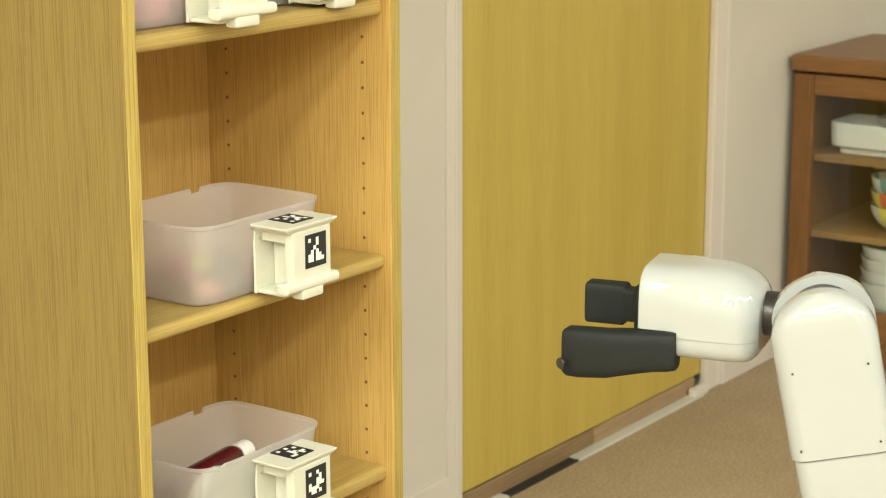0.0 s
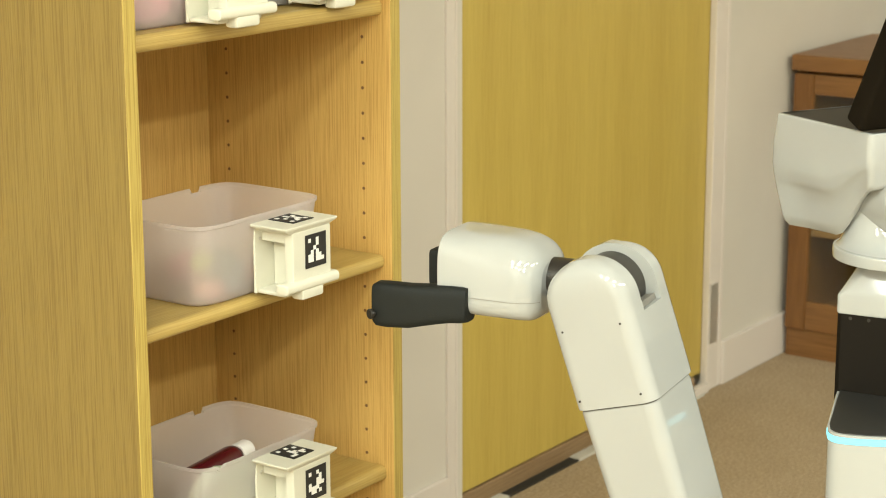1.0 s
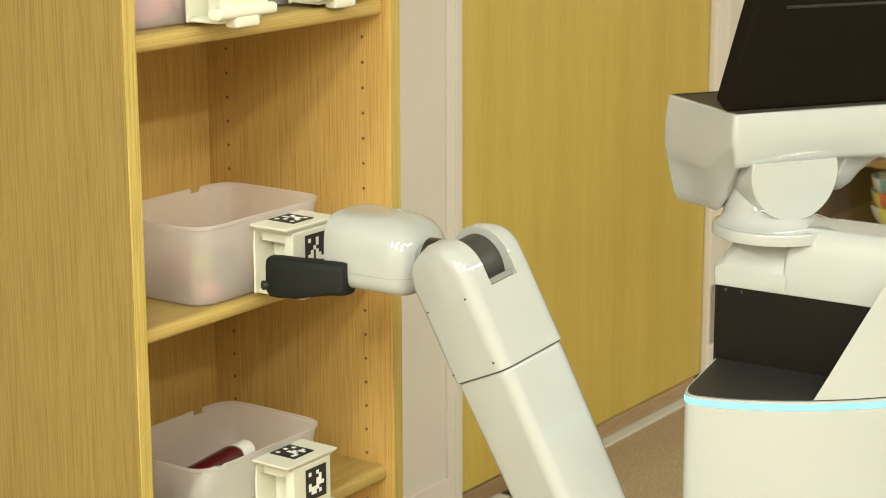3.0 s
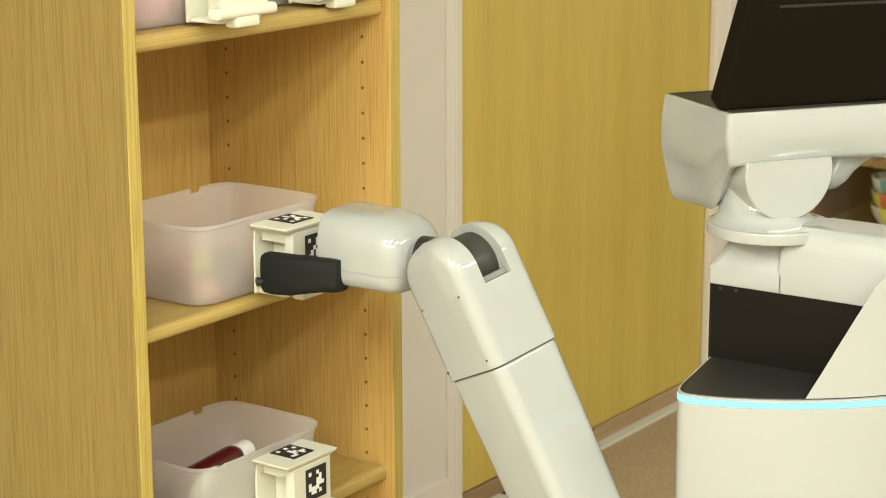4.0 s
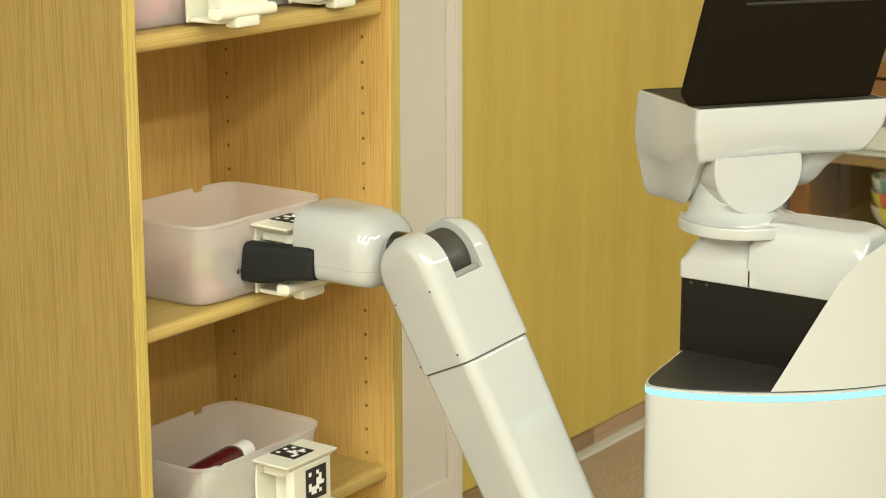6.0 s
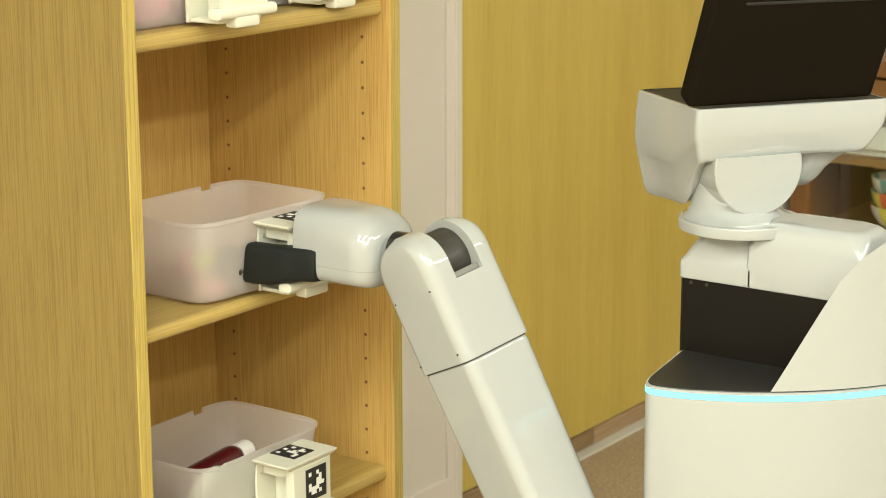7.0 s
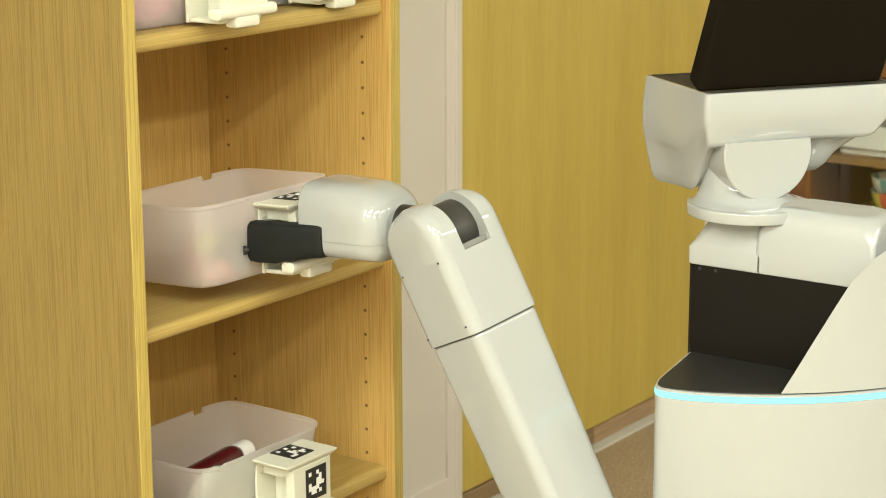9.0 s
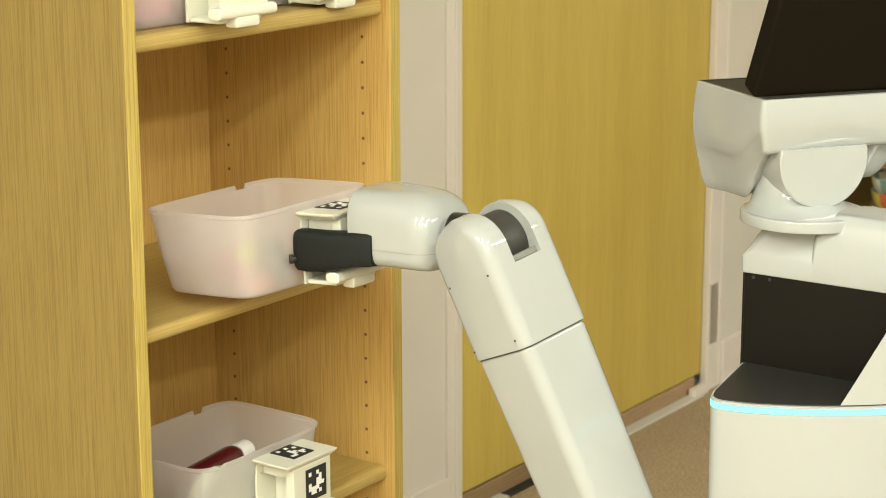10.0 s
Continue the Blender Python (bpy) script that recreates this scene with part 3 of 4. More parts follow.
for wx in (-0.11, 0.15):
    m = Matrix.Translation(rp(wx, -0.56, 0.05)) @ Matrix.Rotation(radians(90), 4, "Y")
    part("wheel", cyl(0.05, -0.02, 0.02, 28, m, 0.006), M_rubber, robot)


def rear_cover():
    """Shell behind the column: follows the body's plan, its front edge leaning back towards the top."""
    plan = outline_body(0.0015)
    rows = []
    for z, cut in ((ZT + 0.0015, -0.5985), (0.622, -0.6108), (0.652, -0.6240), (0.682, -0.6372), (0.711, -0.6500), (0.735, -0.666), (0.752, -0.684), (0.762, -0.699)):
        cl = []
        for p, q in zip(plan, plan[1:]):
            if (p.y <= cut) != (q.y <= cut):
                cl.append(p + (q - p) * ((cut - p.y) / (q.y - p.y)))
            if q.y <= cut:
                cl.append(q)
        ln = [0.0]
        for p, q in zip(cl, cl[1:]):
            ln.append(ln[-1] + (q - p).length)
        ring, n = [], 81
        for k in range(n):
            d = ln[-1] * k / (n - 1)
            m = max(i for i in range(len(cl) - 1) if ln[i] <= d + 1e-9)
            f = (d - ln[m]) / max(1e-9, ln[m + 1] - ln[m])
            v = cl[m] + (cl[m + 1] - cl[m]) * min(1, f)
            ring.append(Vector((v.x, v.y, z)) - ORG)
        rows.append(ring)
    return loft(rows)


part("rear_cover", rear_cover(), M_white, robot)

# torso that rides up with the arm
TORSO_AT = rp(0.02, -0.52, 0.70)
torso = part("torso", rloft([(-0.0225, 0, 0.0330, 0.0802, 0.0438, 0.003), (-0.021, 0, 0.0330, 0.0815, 0.0450, 0.004), (-0.003, 0, 0.0330, 0.0815, 0.0450, 0.004), (0.003, 0, 0.0315, 0.079, 0.0435, 0.010), (0.027, 0, 0.025, 0.070, 0.037, 0.014), (0.032, 0, 0.023, 0.066, 0.034, 0.014)]), M_white, robot, at=TORSO_AT)
part("torso_shoulder", rloft([(z, -0.0350, -0.0700, hx, hy, r) for z, hx, hy, r in ((-0.0225, 0.0452, 0.0668, 0.003), (-0.021, 0.0465, 0.0678, 0.004), (-0.002, 0.0465, 0.0678, 0.004), (0.024, 0.0450, 0.0670, 0.006), (0.040, 0.040, 0.065, 0.018), (0.047, 0.035, 0.060, 0.020), (0.050, 0.028, 0.052, 0.020))]), M_white, torso)
# black column that slides out of the body with the torso
COL = ORG + TORSO_AT
col_out = [(-0.056, -0.4425), (-0.0600, -0.447), (-0.0600, -0.645), (0.1000, -0.645), (0.1000, -0.447), (0.096, -0.4425)]
part("column", extrude_outline([(x - COL.x, y - COL.y) for x, y in col_out], "z", ZT - 0.035 - COL.z, 0.699 - COL.z, 0.0), M_black, torso, "black column panel", smooth=False)
for sy in (-0.457, -0.476):
    m = Matrix.Translation(Vector((-0.0602, sy, 0.6735)) - COL) @ Matrix.Rotation(radians(-90), 4, "Y")
    part("screw", cyl(0.0019, 0, 0.0008, 12, m, 0.0003), M_steel, torso)
NC = Vector((-0.022, -0.4948, 0.74)) - ORG - TORSO_AT
part("neck_ring", blob([(-0.007, NC.x, NC.y, 0.062, 0.062, 2), (-0.0062, NC.x, NC.y, 0.0672, 0.0672, 2), (-0.005, NC.x, NC.y, 0.068, 0.068, 2), (0.004, NC.x, NC.y, 0.068, 0.068, 2), (0.0055, NC.x, NC.y, 0.0672, 0.0672, 2), (0.0062, NC.x, NC.y, 0.064, 0.064, 2)], 2, 56, Matrix.Translation((0, 0, NC.z))), M_white, torso)

# head: rounded pointed front, black deck, leaning black tablet
HEAD_AT = rp(-0.02, -0.497, 0.80)
HL, HDIR = Vector((0.811, -0.585, 0)), Vector((0.585, 0.811, 0))
HEAD_M = Matrix(((HL.x, HDIR.x, 0, -0.0777), (HL.y, HDIR.y, 0, 0.0177), (0, 0, 1, -0.002), (0, 0, 0, 1)))
CORNERS = [(0.0, 0.0), (-0.002, 0.152), (0.232, 0.152), (0.231, 0.0)]


def head_ring(inset, radius=0.007, k=5):
    """The head's plan with rounded corners, its long side along the first axis."""
    c = Vector((0.115, 0.079))
    pts = []
    for i in range(4):
        a, b, d = (Vector(CORNERS[(i + q) % 4]) for q in (-1, 0, 1))
        u, v = (a - b).normalized(), (d - b).normalized()
        for q in range(k + 1):
            f = q / k
            p = b + u * radius * (1 - f) ** 2 + v * radius * f ** 2
            pts.append(p)
    out = []
    for n, p in enumerate(pts):
        t = (pts[(n + 1) % len(pts)] - pts[n - 1])
        nrm = Vector((t.y, -t.x)).normalized()
        if nrm.dot(c - p) < 0:
            nrm = -nrm
        out.append(p + nrm * inset)
    # extra points along the sides, so that the lower edge can swell
    full = []
    for n, p in enumerate(out):
        q = out[(n + 1) % len(out)]
        m = max(1, int((q - p).length / 0.012))
        full += [p + (q - p) * (f / m) for f in range(m)]
    return full


def step(x):
    x = min(1, max(0, x))
    return x * x * (3 - 2 * x)


HEAD_FORM = [(0.0, 0.004), (0.004, 0.0012), (0.018, 0.0), (0.25, -0.0018), (0.45, -0.0016), (0.55, -0.0008), (0.60, 0.0), (0.66, 0.0006), (0.78, 0.0025), (0.90, 0.0045), (0.96, 0.0065), (1.0, 0.011)]
base_ring = head_ring(0.0)
mid = Vector((0.115, 0.079))
rows = []
for s_, ins in HEAD_FORM:
    ring = []
    for p in base_ring:
        deep = step((0.035 - p.x) / 0.05) * step((p.y + 0.006) / 0.075)
        out = (mid - p).normalized()
        face = step((p.y + 0.002) / 0.03) * step((0.150 - p.y) / 0.03) * step((0.02 - p.x) / 0.01)
        q = p + out * (ins + 0.008 * deep * max(0, s_ - 0.45) + 0.006 * face * step((s_ - 0.56) / 0.10))
        q.y += 0.006 * math.sin(math.pi * min(1, s_ * 1.15)) * step((p.y - 0.13) / 0.03)
        q.x -= 0.022 * s_ ** 2 * step((p.x - 0.15) / 0.06)
        ring.append(Vector((q.x, q.y, 0.0745 - s_ * (0.058 + 0.074 * deep))))
    rows.append(ring)
low = rows[-1]
for f in (0.12, 0.25, 0.4, 0.6, 0.95):     # hollow underside, rising from the chin to the middle
    rows.append([Vector((p.x + (mid.x - p.x) * f, p.y + (mid.y - p.y) * f, p.z + (0.024 - p.z) * step(f / 0.6))) for p in low])
head = part("head", loft(rows, (False, True), HEAD_M), M_white, robot, at=HEAD_AT)
part("head_deck", loft([[Vector((q.x, q.y, z)) for q in (p + (mid - p).normalized() * 0.0035 for p in base_ring)] for z in (0.0725, 0.0738)], (True, True), HEAD_M), M_tray, head, "matt black top deck")
LOBE = [(-0.026, 0.112, 0.126, 0.012), (-0.023, 0.106, 0.134, 0.022), (-0.014, 0.104, 0.143, 0.030), (-0.002, 0.103, 0.153, 0.034), (0.008, 0.103, 0.168, 0.038), (0.016, 0.103, 0.184, 0.042), (0.024, 0.103, 0.198, 0.046), (0.034, 0.103, 0.206, 0.048)]
part("side_lobe", blob([(z, (lo + hi) / 2 + 0.027, 0.058, (hi - lo) / 2, hd, 3) for z, lo, hi, hd in LOBE], 3, 48, HEAD_M), M_white, head)
part("neck", blob([(-0.0545, -0.002, 0.0022, 0.0664, 0.0664, 2), (-0.0532, 0.000, 0.006, 0.0595, 0.0595, 2), (-0.050, 0.003, 0.011, 0.0525, 0.0525, 2), (-0.044, 0.005, 0.015, 0.0475, 0.0475, 2), (-0.034, 0.007, 0.019, 0.0440, 0.0440, 2), (-0.022, 0.008, 0.021, 0.0425, 0.0425, 2), (-0.004, 0.009, 0.023, 0.042, 0.042, 2), (0.018, 0.010, 0.024, 0.042, 0.042, 2)], 2, 48), M_white, head)
md = HEAD_M @ Matrix.Translation((0.0745, 0, 0.007)) @ Matrix.Rotation(radians(-90), 4, "X")
disc = cyl(0.0525, -0.0005, 0.088, 72, md, 0.0015)
cut = bmesh.ops.bisect_plane(disc, geom=disc.verts[:] + disc.edges[:] + disc.faces[:], plane_co=(0, 0, 0.0185), plane_no=(0, 0, 1), clear_outer=True)
bmesh.ops.edgeloop_fill(disc, edges=[e for e in cut["geom_cut"] if isinstance(e, bmesh.types.BMEdge)])
part("tilt_cover", disc, M_white, head)
tablet = part("tablet", boxm((0.0, 0.0, 0.0), (0.222, 0.026, 0.157), 0.005, 3), M_screen, head, "black tablet leaning back")
tablet.matrix_local = HEAD_M @ Matrix.Translation((-0.007, 0.011, 0.0745)) @ Matrix.Rotation(radians(26), 4, "X")
part("camera_hole", cyl(0.003, 0, 0.0012, 16, Matrix.Translation((0.022, 0.0001, 0.150)) @ Matrix.Rotation(radians(90), 4, "X"), 0.0004), M_groove, tablet, smooth=False)
# raised strip in a lighter black, standing for the highlight along the indent's edge
part("tablet_highlight", boxm((0.036, -0.0012, 0.1265), (0.205, 0.001, 0.1300), 0.0010), M_tray, tablet, smooth=False)

# arm: local x across the fork, z along the arm to the wrist
AX = Vector((0.964, -0.200, 0.176)).normalized()
AZ = Vector((-0.07, 0.441, 0.895))
AZ = (AZ - AX * AZ.dot(AX)).normalized()
AY = AZ.cross(AX)
ARM_M = Matrix((AX, AY, AZ)).transposed().to_4x4()
WRIST = Vector((-0.241, -0.232, 0.717))


arm = empty("arm", WRIST - ORG)
arm.parent = robot
arm.matrix_local = Matrix.Translation(WRIST - ORG) @ ARM_M
HW, HD = 0.0490, 0.0465


def fork_plate(sgn, tp):
    """One cheek of the fork: flat inside, rounded outside, its top an arc round the wrist axis."""
    rings = []
    levels = [(-0.0402, HD, 0.0), (-0.030, HD, 0.0), (-0.018, HD, 0.0)] + [(-0.018 + 0.042 * math.sin(a), max(0.003, HD * math.cos(a)), 0.013 * math.sin(a) ** 5) for a in (math.pi / 2 * k / 14 for k in range(1, 15))]
    for z, hy, ins in levels:
        xo, xi, r = HW - ins, HW - tp, min(0.015, hy * 0.95, (tp - ins) * 0.9)
        pts = [(xi, -hy)]
        for k in range(7):
            a = math.pi / 2 * k / 6
            pts.append((xo - r + r * math.sin(a), -hy + r - r * math.cos(a)))
        for k in range(7):
            a = math.pi / 2 * k / 6
            pts.append((xo - r + r * math.cos(a), hy - r + r * math.sin(a)))
        pts.append((xi, hy))
        rings.append([Vector((sgn * x, y, z)) for x, y in pts])
    return loft(rings)


part("fork_plate", fork_plate(-1, 0.031), M_white, arm, weighted=False)
part("fork_plate", fork_plate(1, 0.028), M_white, arm, weighted=False)
part("forearm_shell", rloft([(-0.125, 0, 0, HW, HD, 0.015), (-0.083, 0, 0, HW, HD, 0.015), (-0.0402, 0, 0, HW, HD, 0.015)]), M_white, arm)
mj = Matrix.Translation((0, 0, -0.018)) @ Matrix.Rotation(radians(90), 4, "Y")
part("wrist_drum", cyl(0.034, -HW + 0.022, HW - 0.020, 40, mj, 0.003), M_grey, arm, "grey wrist joint drum")
part("slot_floor", boxm((-HW + 0.0311, -HD + 0.006, -0.0399), (HW - 0.0281, HD - 0.004, -0.034)), mat("slot_grey", (0.20, 0.19, 0.17), 0.5), arm, smooth=False)
part("seam", rloft([(-0.1268, 0, 0, HW - 0.0025, HD - 0.0025, 0.013), (-0.1251, 0, 0, HW - 0.0025, HD - 0.0025, 0.013)]), M_seam, arm)
part("upper_arm", rloft([(-0.415, 0, 0, HW - 0.006, HD - 0.005, 0.014), (-0.25, 0, 0, HW - 0.0035, HD - 0.0035, 0.014), (-0.130, 0, 0, HW - 0.002, HD - 0.002, 0.014), (-0.1269, 0, 0, HW - 0.0035, HD - 0.0035, 0.013)]), M_white, arm)
part("shoulder", blob([(-0.060, 0.43, 0, 0.046, 0.046), (-0.055, 0.43, 0, 0.05, 0.05), (0.055, 0.43, 0, 0.05, 0.05), (0.060, 0.43, 0, 0.046, 0.046)], 2.0, 40, Matrix.Rotation(radians(90), 4, "Y")), M_white, arm)
for y, z in ((0.032, -0.042), (-0.034, -0.042), (0.036, -0.115), (-0.034, -0.115)):
    m = Matrix.Translation((-HW - 0.0004, y, z)) @ Matrix.Rotation(radians(90), 4, "Y")
    part("screw", cyl(0.0012, 0, 0.002, 10, m), M_steel, arm, smooth=False)

# hand
HAND = Vector((-0.21, -0.105, 0.698))
hand = empty("gripper", HAND - ORG)
hand.parent = robot
mh = Matrix.Rotation(radians(-90), 4, "X")    # turns a loft's axis to +y
PALM_BACK, PALM_STEP, PALM_FRONT, PALM_CUT = -0.0600, 0.0225, 0.0507, -0.0125


def palm_ring(y, grow=0.0, count=64):
    """Section of the hand's shell: domed top, flatter belly; the wrist end rounded, most of all above."""
    d = y - PALM_BACK
    def drop(reach, fall):
        return 0.0 if d >= reach else fall * (1 - math.sqrt(max(0.0, 1 - (1 - d / reach) ** 2)))
    top = 0.0435 - drop(0.048, 0.030) + grow
    low = -0.0412 + drop(0.014, 0.016) - grow
    hx = 0.0505 - drop(0.030, 0.024) + grow
    mid_z = -0.010
    ring = []
    for i in range(count):
        a = 2 * math.pi * (i + 0.5) / count
        c, q = math.cos(a), math.sin(a)
        n = 3.0 + 1.3 * min(1, max(0, (y + 0.02) / 0.05)) if q > 0 else 5.0
        k = (abs(c) ** n + abs(q) ** n) ** (-1 / n)
        ring.append(Vector((hx * c * k, y, mid_z + ((top - mid_z) if q > 0 else (mid_z - low)) * q * k)))
    return ring


def shrink(ring, by):
    c = sum(ring, Vector()) / len(ring)
    return [p + (c - p).normalized() * by for p in ring]


def palm_shell():
    ys = [PALM_BACK + 0.0006 + (PALM_STEP - PALM_BACK - 0.0006) * (i / 22) ** 1.7 for i in range(23)]
    bm = loft([palm_ring(y) for y in ys[:-1]] + [palm_ring(PALM_STEP - 0.0012), shrink(palm_ring(PALM_STEP), 0.0)])
    ahead = bmesh.new()
    rings = [palm_ring(PALM_STEP + 0.00002), palm_ring(0.036), palm_ring(PALM_FRONT - 0.002), shrink(palm_ring(PALM_FRONT - 0.0007), 0.0006), shrink(palm_ring(PALM_FRONT), 0.002)]
    loft(rings, (True, True), None, ahead)
    cut = bmesh.ops.bisect_plane(ahead, geom=ahead.verts[:] + ahead.edges[:] + ahead.faces[:], plane_co=(0, 0, PALM_CUT), plane_no=(0, 0, -1), clear_outer=True)
    rim = [e for e in cut["geom_cut"] if isinstance(e, bmesh.types.BMEdge)]
    bmesh.ops.edgeloop_fill(ahead, edges=rim)
    me = bpy.data.meshes.new("palm_front")
    ahead.to_mesh(me)
    ahead.free()
    bm.from_mesh(me)
    bpy.data.meshes.remove(me)
    return bm


part("palm_shell", palm_shell(), M_white, hand)
seam = loft([palm_ring(y, 0.0005) for y in (-0.0585, -0.056, -0.051, -0.044, -0.035, -0.024, -0.010, 0.010, 0.0224)])
for z, keep in ((-0.0185, 1), (-0.0192, -1)):
    bmesh.ops.bisect_plane(seam, geom=seam.verts[:] + seam.edges[:] + seam.faces[:], plane_co=(0, 0, z), plane_no=(0, 0, keep), clear_outer=True)
part("palm_seam", seam, mat("seam_light", (0.27, 0.26, 0.23), 0.5), hand)
part("palm_face", boxm((-0.034, 0.0226, -0.038), (0.040, 0.060, 0.024), 0.006, 3), M_rubber, hand, "black palm block")
part("wrist_shaft", cyl(0.021, -0.125, -0.0580, 36, mh, 0.001), M_steel, hand, "dark steel wrist shaft")


def finger(sign):
    """A rubber-covered finger, bent slightly; its base at the origin, pointing to +y."""
    rows = []
    for yy, ox, hx, hz, up in ((-0.003, 0.001, 0.0125, 0.0180, 0.0062), (0.004, 0.000, 0.014, 0.0190, 0.0060), (0.018, 0.000, 0.0145, 0.0195, 0.0052), (0.034, -0.002, 0.0145, 0.0203, 0.0034), (0.050, -0.004, 0.014, 0.0215, 0.0015), (0.068, -0.006, 0.013, 0.0230, -0.0008), (0.098, -0.005, 0.012, 0.0240, -0.0026), (0.112, -0.004, 0.011, 0.0235, -0.0030), (0.117, -0.004, 0.008, 0.0205, -0.0030)):
        rows.append((yy * 0.9 + 0.004, ox * sign, -up, hx, hz, 4.5))
    return blob(rows, 4.5, 36, mh)


f_near = part("finger", finger(1), M_rubber, hand, at=(-0.051, 0.012, -0.036))
def far_finger():
    """The other finger: a slim link that widens to a square pad at its tip."""
    rows = [(-0.002, 0.008, 0.014), (0.0, 0.010, 0.016), (0.064, 0.010, 0.016), (0.066, 0.0105, 0.0185), (0.068, 0.011, 0.0200), (0.103, 0.011, 0.0200), (0.105, 0.0105, 0.0192), (0.106, 0.009, 0.0175)]
    return blob([(yy, -0.001, 0.0, hx, hz, 9) for yy, hx, hz in rows], 9, 48, mh)


f_far = part("finger", far_finger(), M_rubber, hand, at=(0.022, 0.015, -0.0095))
tipm = Matrix.Translation((-0.009, 0.102, -0.012)) @ Matrix.Rotation(radians(60), 4, "Z") @ mh
part("tip_screw", loft([[Vector((q * math.cos(math.pi * i / 8), q * math.sin(math.pi * i / 8), z)) for i in range(16)] for z, q in ((0, 0.003), (0.009, 0.003), (0.0092, 0.0055), (0.012, 0.0055), (0.0125, 0.005))], (True, True), tipm), M_steel, f_near, "small dark tip screw")


# ---- movement ----
def robot_pose(dx, dy, yaw):
    r = Matrix.Rotation(radians(yaw), 4, "Z")
    return Matrix.Translation(PIV + Vector((dx, dy, 0))) @ r @ Matrix.Translation(ORG - PIV)


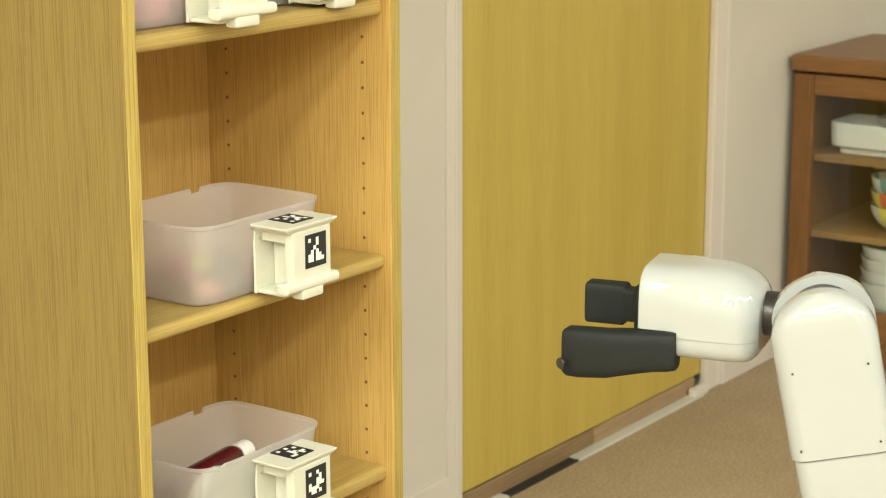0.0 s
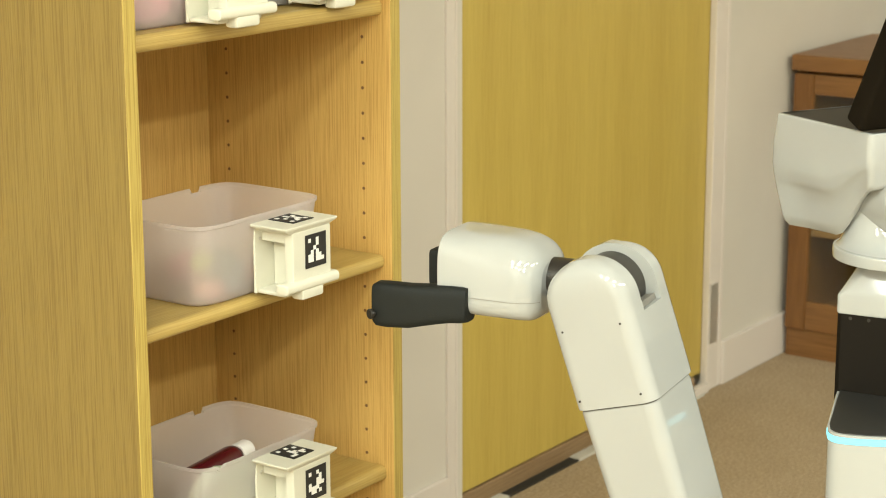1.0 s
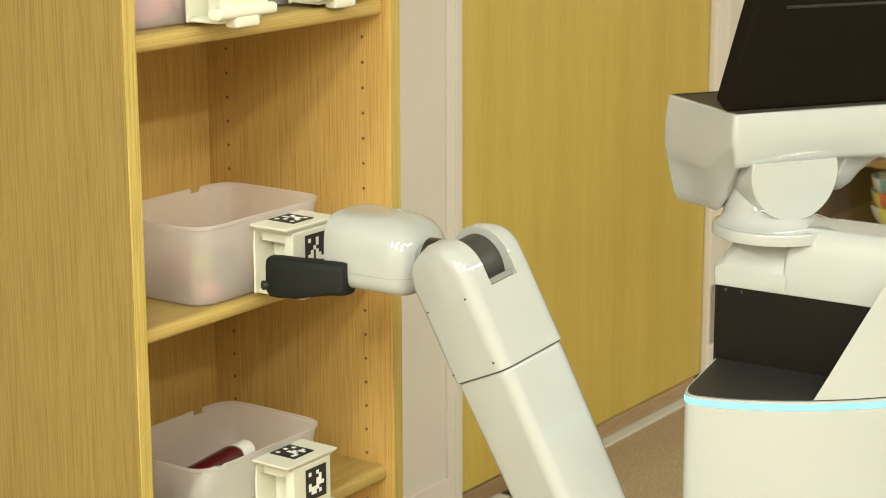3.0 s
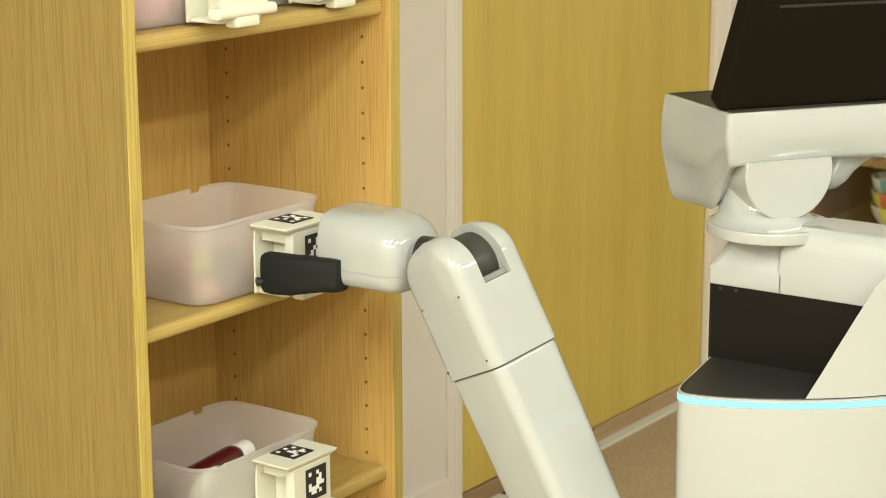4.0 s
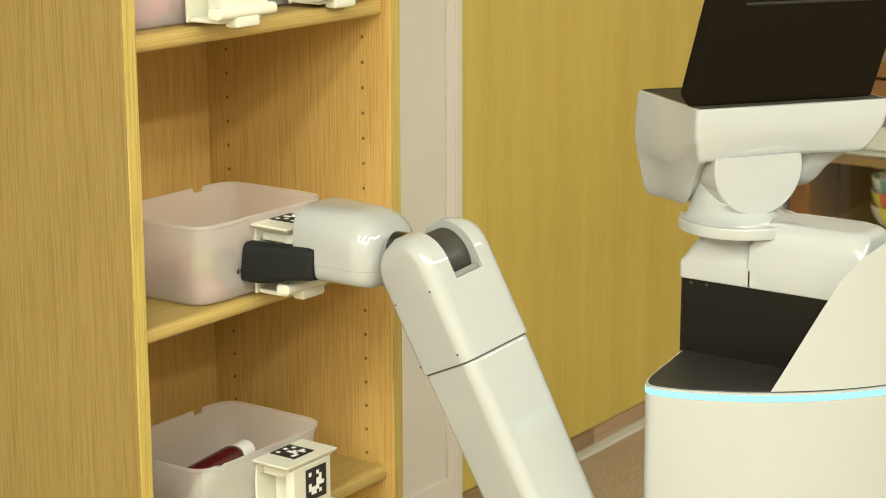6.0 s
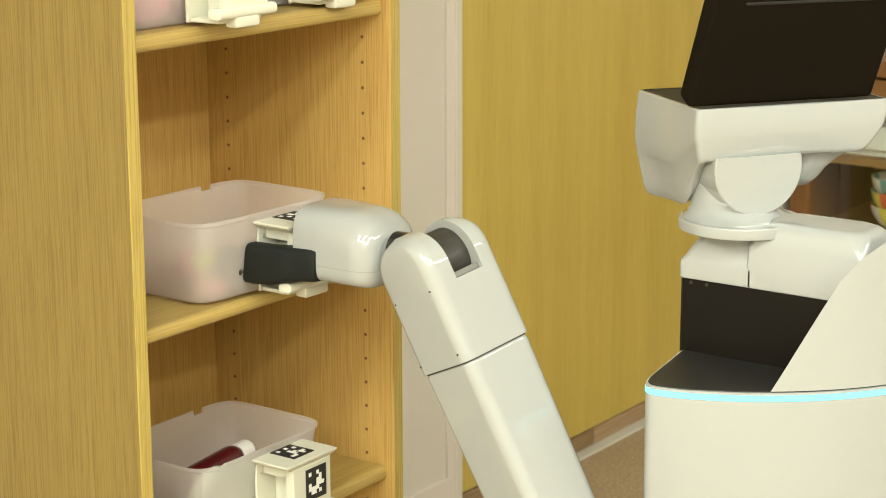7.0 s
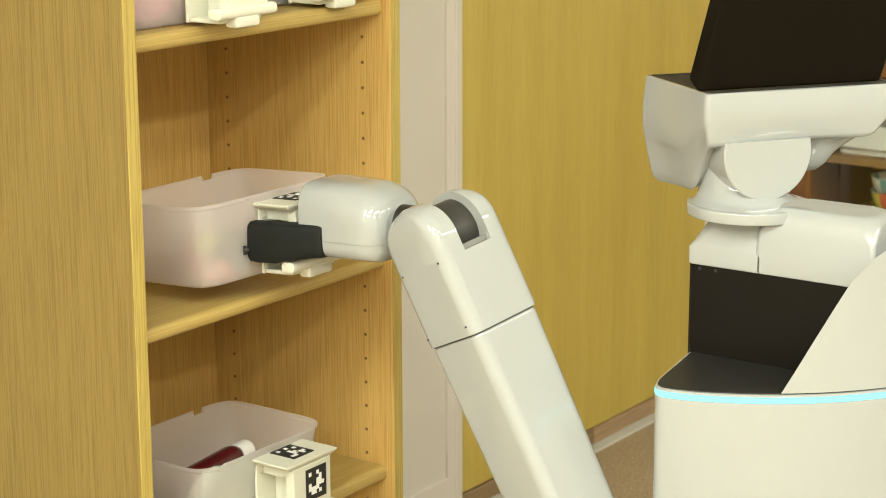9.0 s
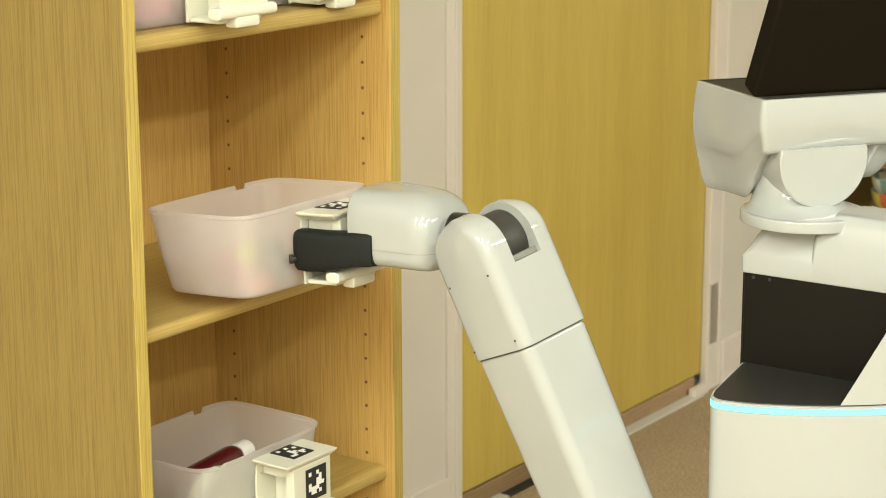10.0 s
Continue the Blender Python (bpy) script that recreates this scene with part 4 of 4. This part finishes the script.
def motions():
    drive = [(0, -0.120, -0.475, 14.0), (0.5, -0.097, -0.343, 11.3), (1, -0.068, -0.2286, 8.7), (1.5, -0.041, -0.1375, 5.6), (2, -0.026, -0.0854, 3.7), (2.5, -0.0176, -0.0606, 2.68),
             (4, -0.0083, -0.0408, 1.12), (4.5, -0.0036, -0.0231, 0.62), (5, 0, 0, 0), (5.5, 0, 0, 0), (7, 0, 0, 0), (8.5, 0, 0, 0), (9, -0.003, -0.0122, 0.5), (9.5, -0.0055, -0.0415, 0.8), (10, -0.0065, -0.079, 0.8)]
    walk(robot, [(t, robot_pose(dx, dy, yaw)) for t, dx, dy, yaw in drive])
    lift = [(0, 0), (5.5, 0), (7.1, 0), (7.5, 0.0065), (8, 0.0285), (8.5, 0.0335), (9, 0.0335), (9.5, 0.0335), (10, 0.0335)]
    walk(torso, [(t, Matrix.Translation(TORSO_AT + Vector((0, 0, z * 0.53)))) for t, z in lift])
    walk(head, [(t, Matrix.Translation(HEAD_AT + Vector((0, 0, z * 0.53)))) for t, z in lift])
    # seconds; shift of wrist and hand in the robot's space; lean of the arm
    reach = [(0, (0.0150, -0.0256, 0.0340), 15.5), (0.5, (0.020, -0.030, 0.027), 12.6), (1, (0.019, -0.014, 0.018), 9.6), (1.5, (0.020, -0.006, 0.008), 5.2), (2, (0.014, 0.006, 0.001), 1.2), (2.5, (0.011, 0.006, 0), 0.4),
             (4, (0.008, 0.005, 0), 0.2), (4.5, (0.005, 0.003, 0), 0.1), (5, (0, 0, 0), 0)]
    turn = {0: 26, 0.5: 20, 1: 9, 1.5: 4, 2: 1}
    rows = [(t, Matrix.Translation(WRIST - ORG + Vector(o)) @ Matrix.Rotation(radians(a), 4, "X") @ ARM_M @ Matrix.Rotation(radians(turn.get(t, 0)), 4, "Z")) for t, o, a in reach]
    back = {9: 0.3, 9.5: 0.9, 10: 1.6}
    slack = {9.5: (-0.0002, 0.0003, -0.001), 10: (-0.0005, 0.0008, -0.002)}
    rows += [(t, Matrix.Translation(WRIST - ORG + Vector((0, 0, z)) + Vector(slack.get(t, (0, 0, 0)))) @ Matrix.Rotation(radians(back.get(t, 0)), 4, "X") @ ARM_M) for t, z in lift if t > 5]
    walk(arm, rows)
    palm = {0: (0.026, -0.036, 0.0318), 0.5: (0.024, -0.035, 0.027), 1: (0.021, -0.017, 0.018), 2: (0.0175, 0.001, 0.004), 2.5: (0.0148, 0.0007, 0.0022), 4: (0.009, 0.0035, 0.0022), 4.5: (0.005, 0.003, 0.0022), 5: (0, 0, 0.0022)}
    draw = {9.5: (0.0011, -0.0016, 0), 10: (0.003, -0.004, 0)}
    rows = [(t, Matrix.Translation(HAND - ORG + Vector(palm.get(t, o)))) for t, o, a in reach]
    rows += [(t, Matrix.Translation(HAND - ORG + Vector((0, 0, 0.0022 + z * 0.93)) + Vector(draw.get(t, (0, 0, 0)))) @ Matrix.Rotation(radians(-z * 50), 4, "X")) for t, z in lift if t > 5]
    walk(hand, rows)
    near = [(0, -0.047, 0.012, -0.0375), (1, -0.047, 0.013, -0.033), (2.5, -0.048, 0.016, -0.0325), (5, -0.049, 0.015, -0.027), (5.3, -0.047, 0.018, -0.025), (5.5, -0.046, 0.018, -0.0245), (7, -0.0425, 0.0150, -0.0265), (10, -0.0425, 0.0150, -0.0265)]
    walk(f_near, [(t, Matrix.Translation(v)) for t, *v in near])
    far = [(0, 0.022, 0.015, -0.0095), (0.5, 0.022, -0.003, -0.0095), (1, 0.024, -0.014, -0.0095), (1.5, 0.020, -0.052, -0.0095), (5, 0.018, -0.050, -0.012), (5.5, 0.012, -0.040, -0.0175), (10, 0.010, -0.040, -0.018)]
    walk(f_far, [(t, Matrix.Translation(v)) for t, *v in far])
    b0 = Vector((BIN_X, BIN_Y, Z2 + 0.0003))
    ride = [(0, 0, 0, 0, 0, 0, 0), (5.2, 0, 0, 0, 0, 0, 0), (5.6, 0, 0, 0, 0, 0, 0), (6.9, 0.0067, -0.0058, 0.0025, -0.5, -0.3, -3.2), (7.2, 0.0067, -0.0058, 0.003, -0.6, -0.3, -3.2),
            (7.5, 0.0055, -0.0055, 0.007, -1.4, -0.5, -3.4), (8, 0.0040, -0.005, 0.019, -3.6, -1.0, -3.7), (8.5, 0.0036, -0.005, 0.0225, -4.0, -1.2, -3.8),
            (9, 0.0023, -0.0177, 0.0215, -4.1, -1.2, -3.8), (9.5, -0.0005, -0.0455, 0.0220, -4.1, -0.8, -2.5), (10, -0.0060, -0.083, 0.0195, -4.1, -0.4, -1.3)]
    walk(bin_mid, [(t, Matrix.Translation(b0 + Vector((x, y, z))) @ pose(0, 0, 0, rx, ry, rz)) for t, x, y, z, rx, ry, rz in ride])


motions()
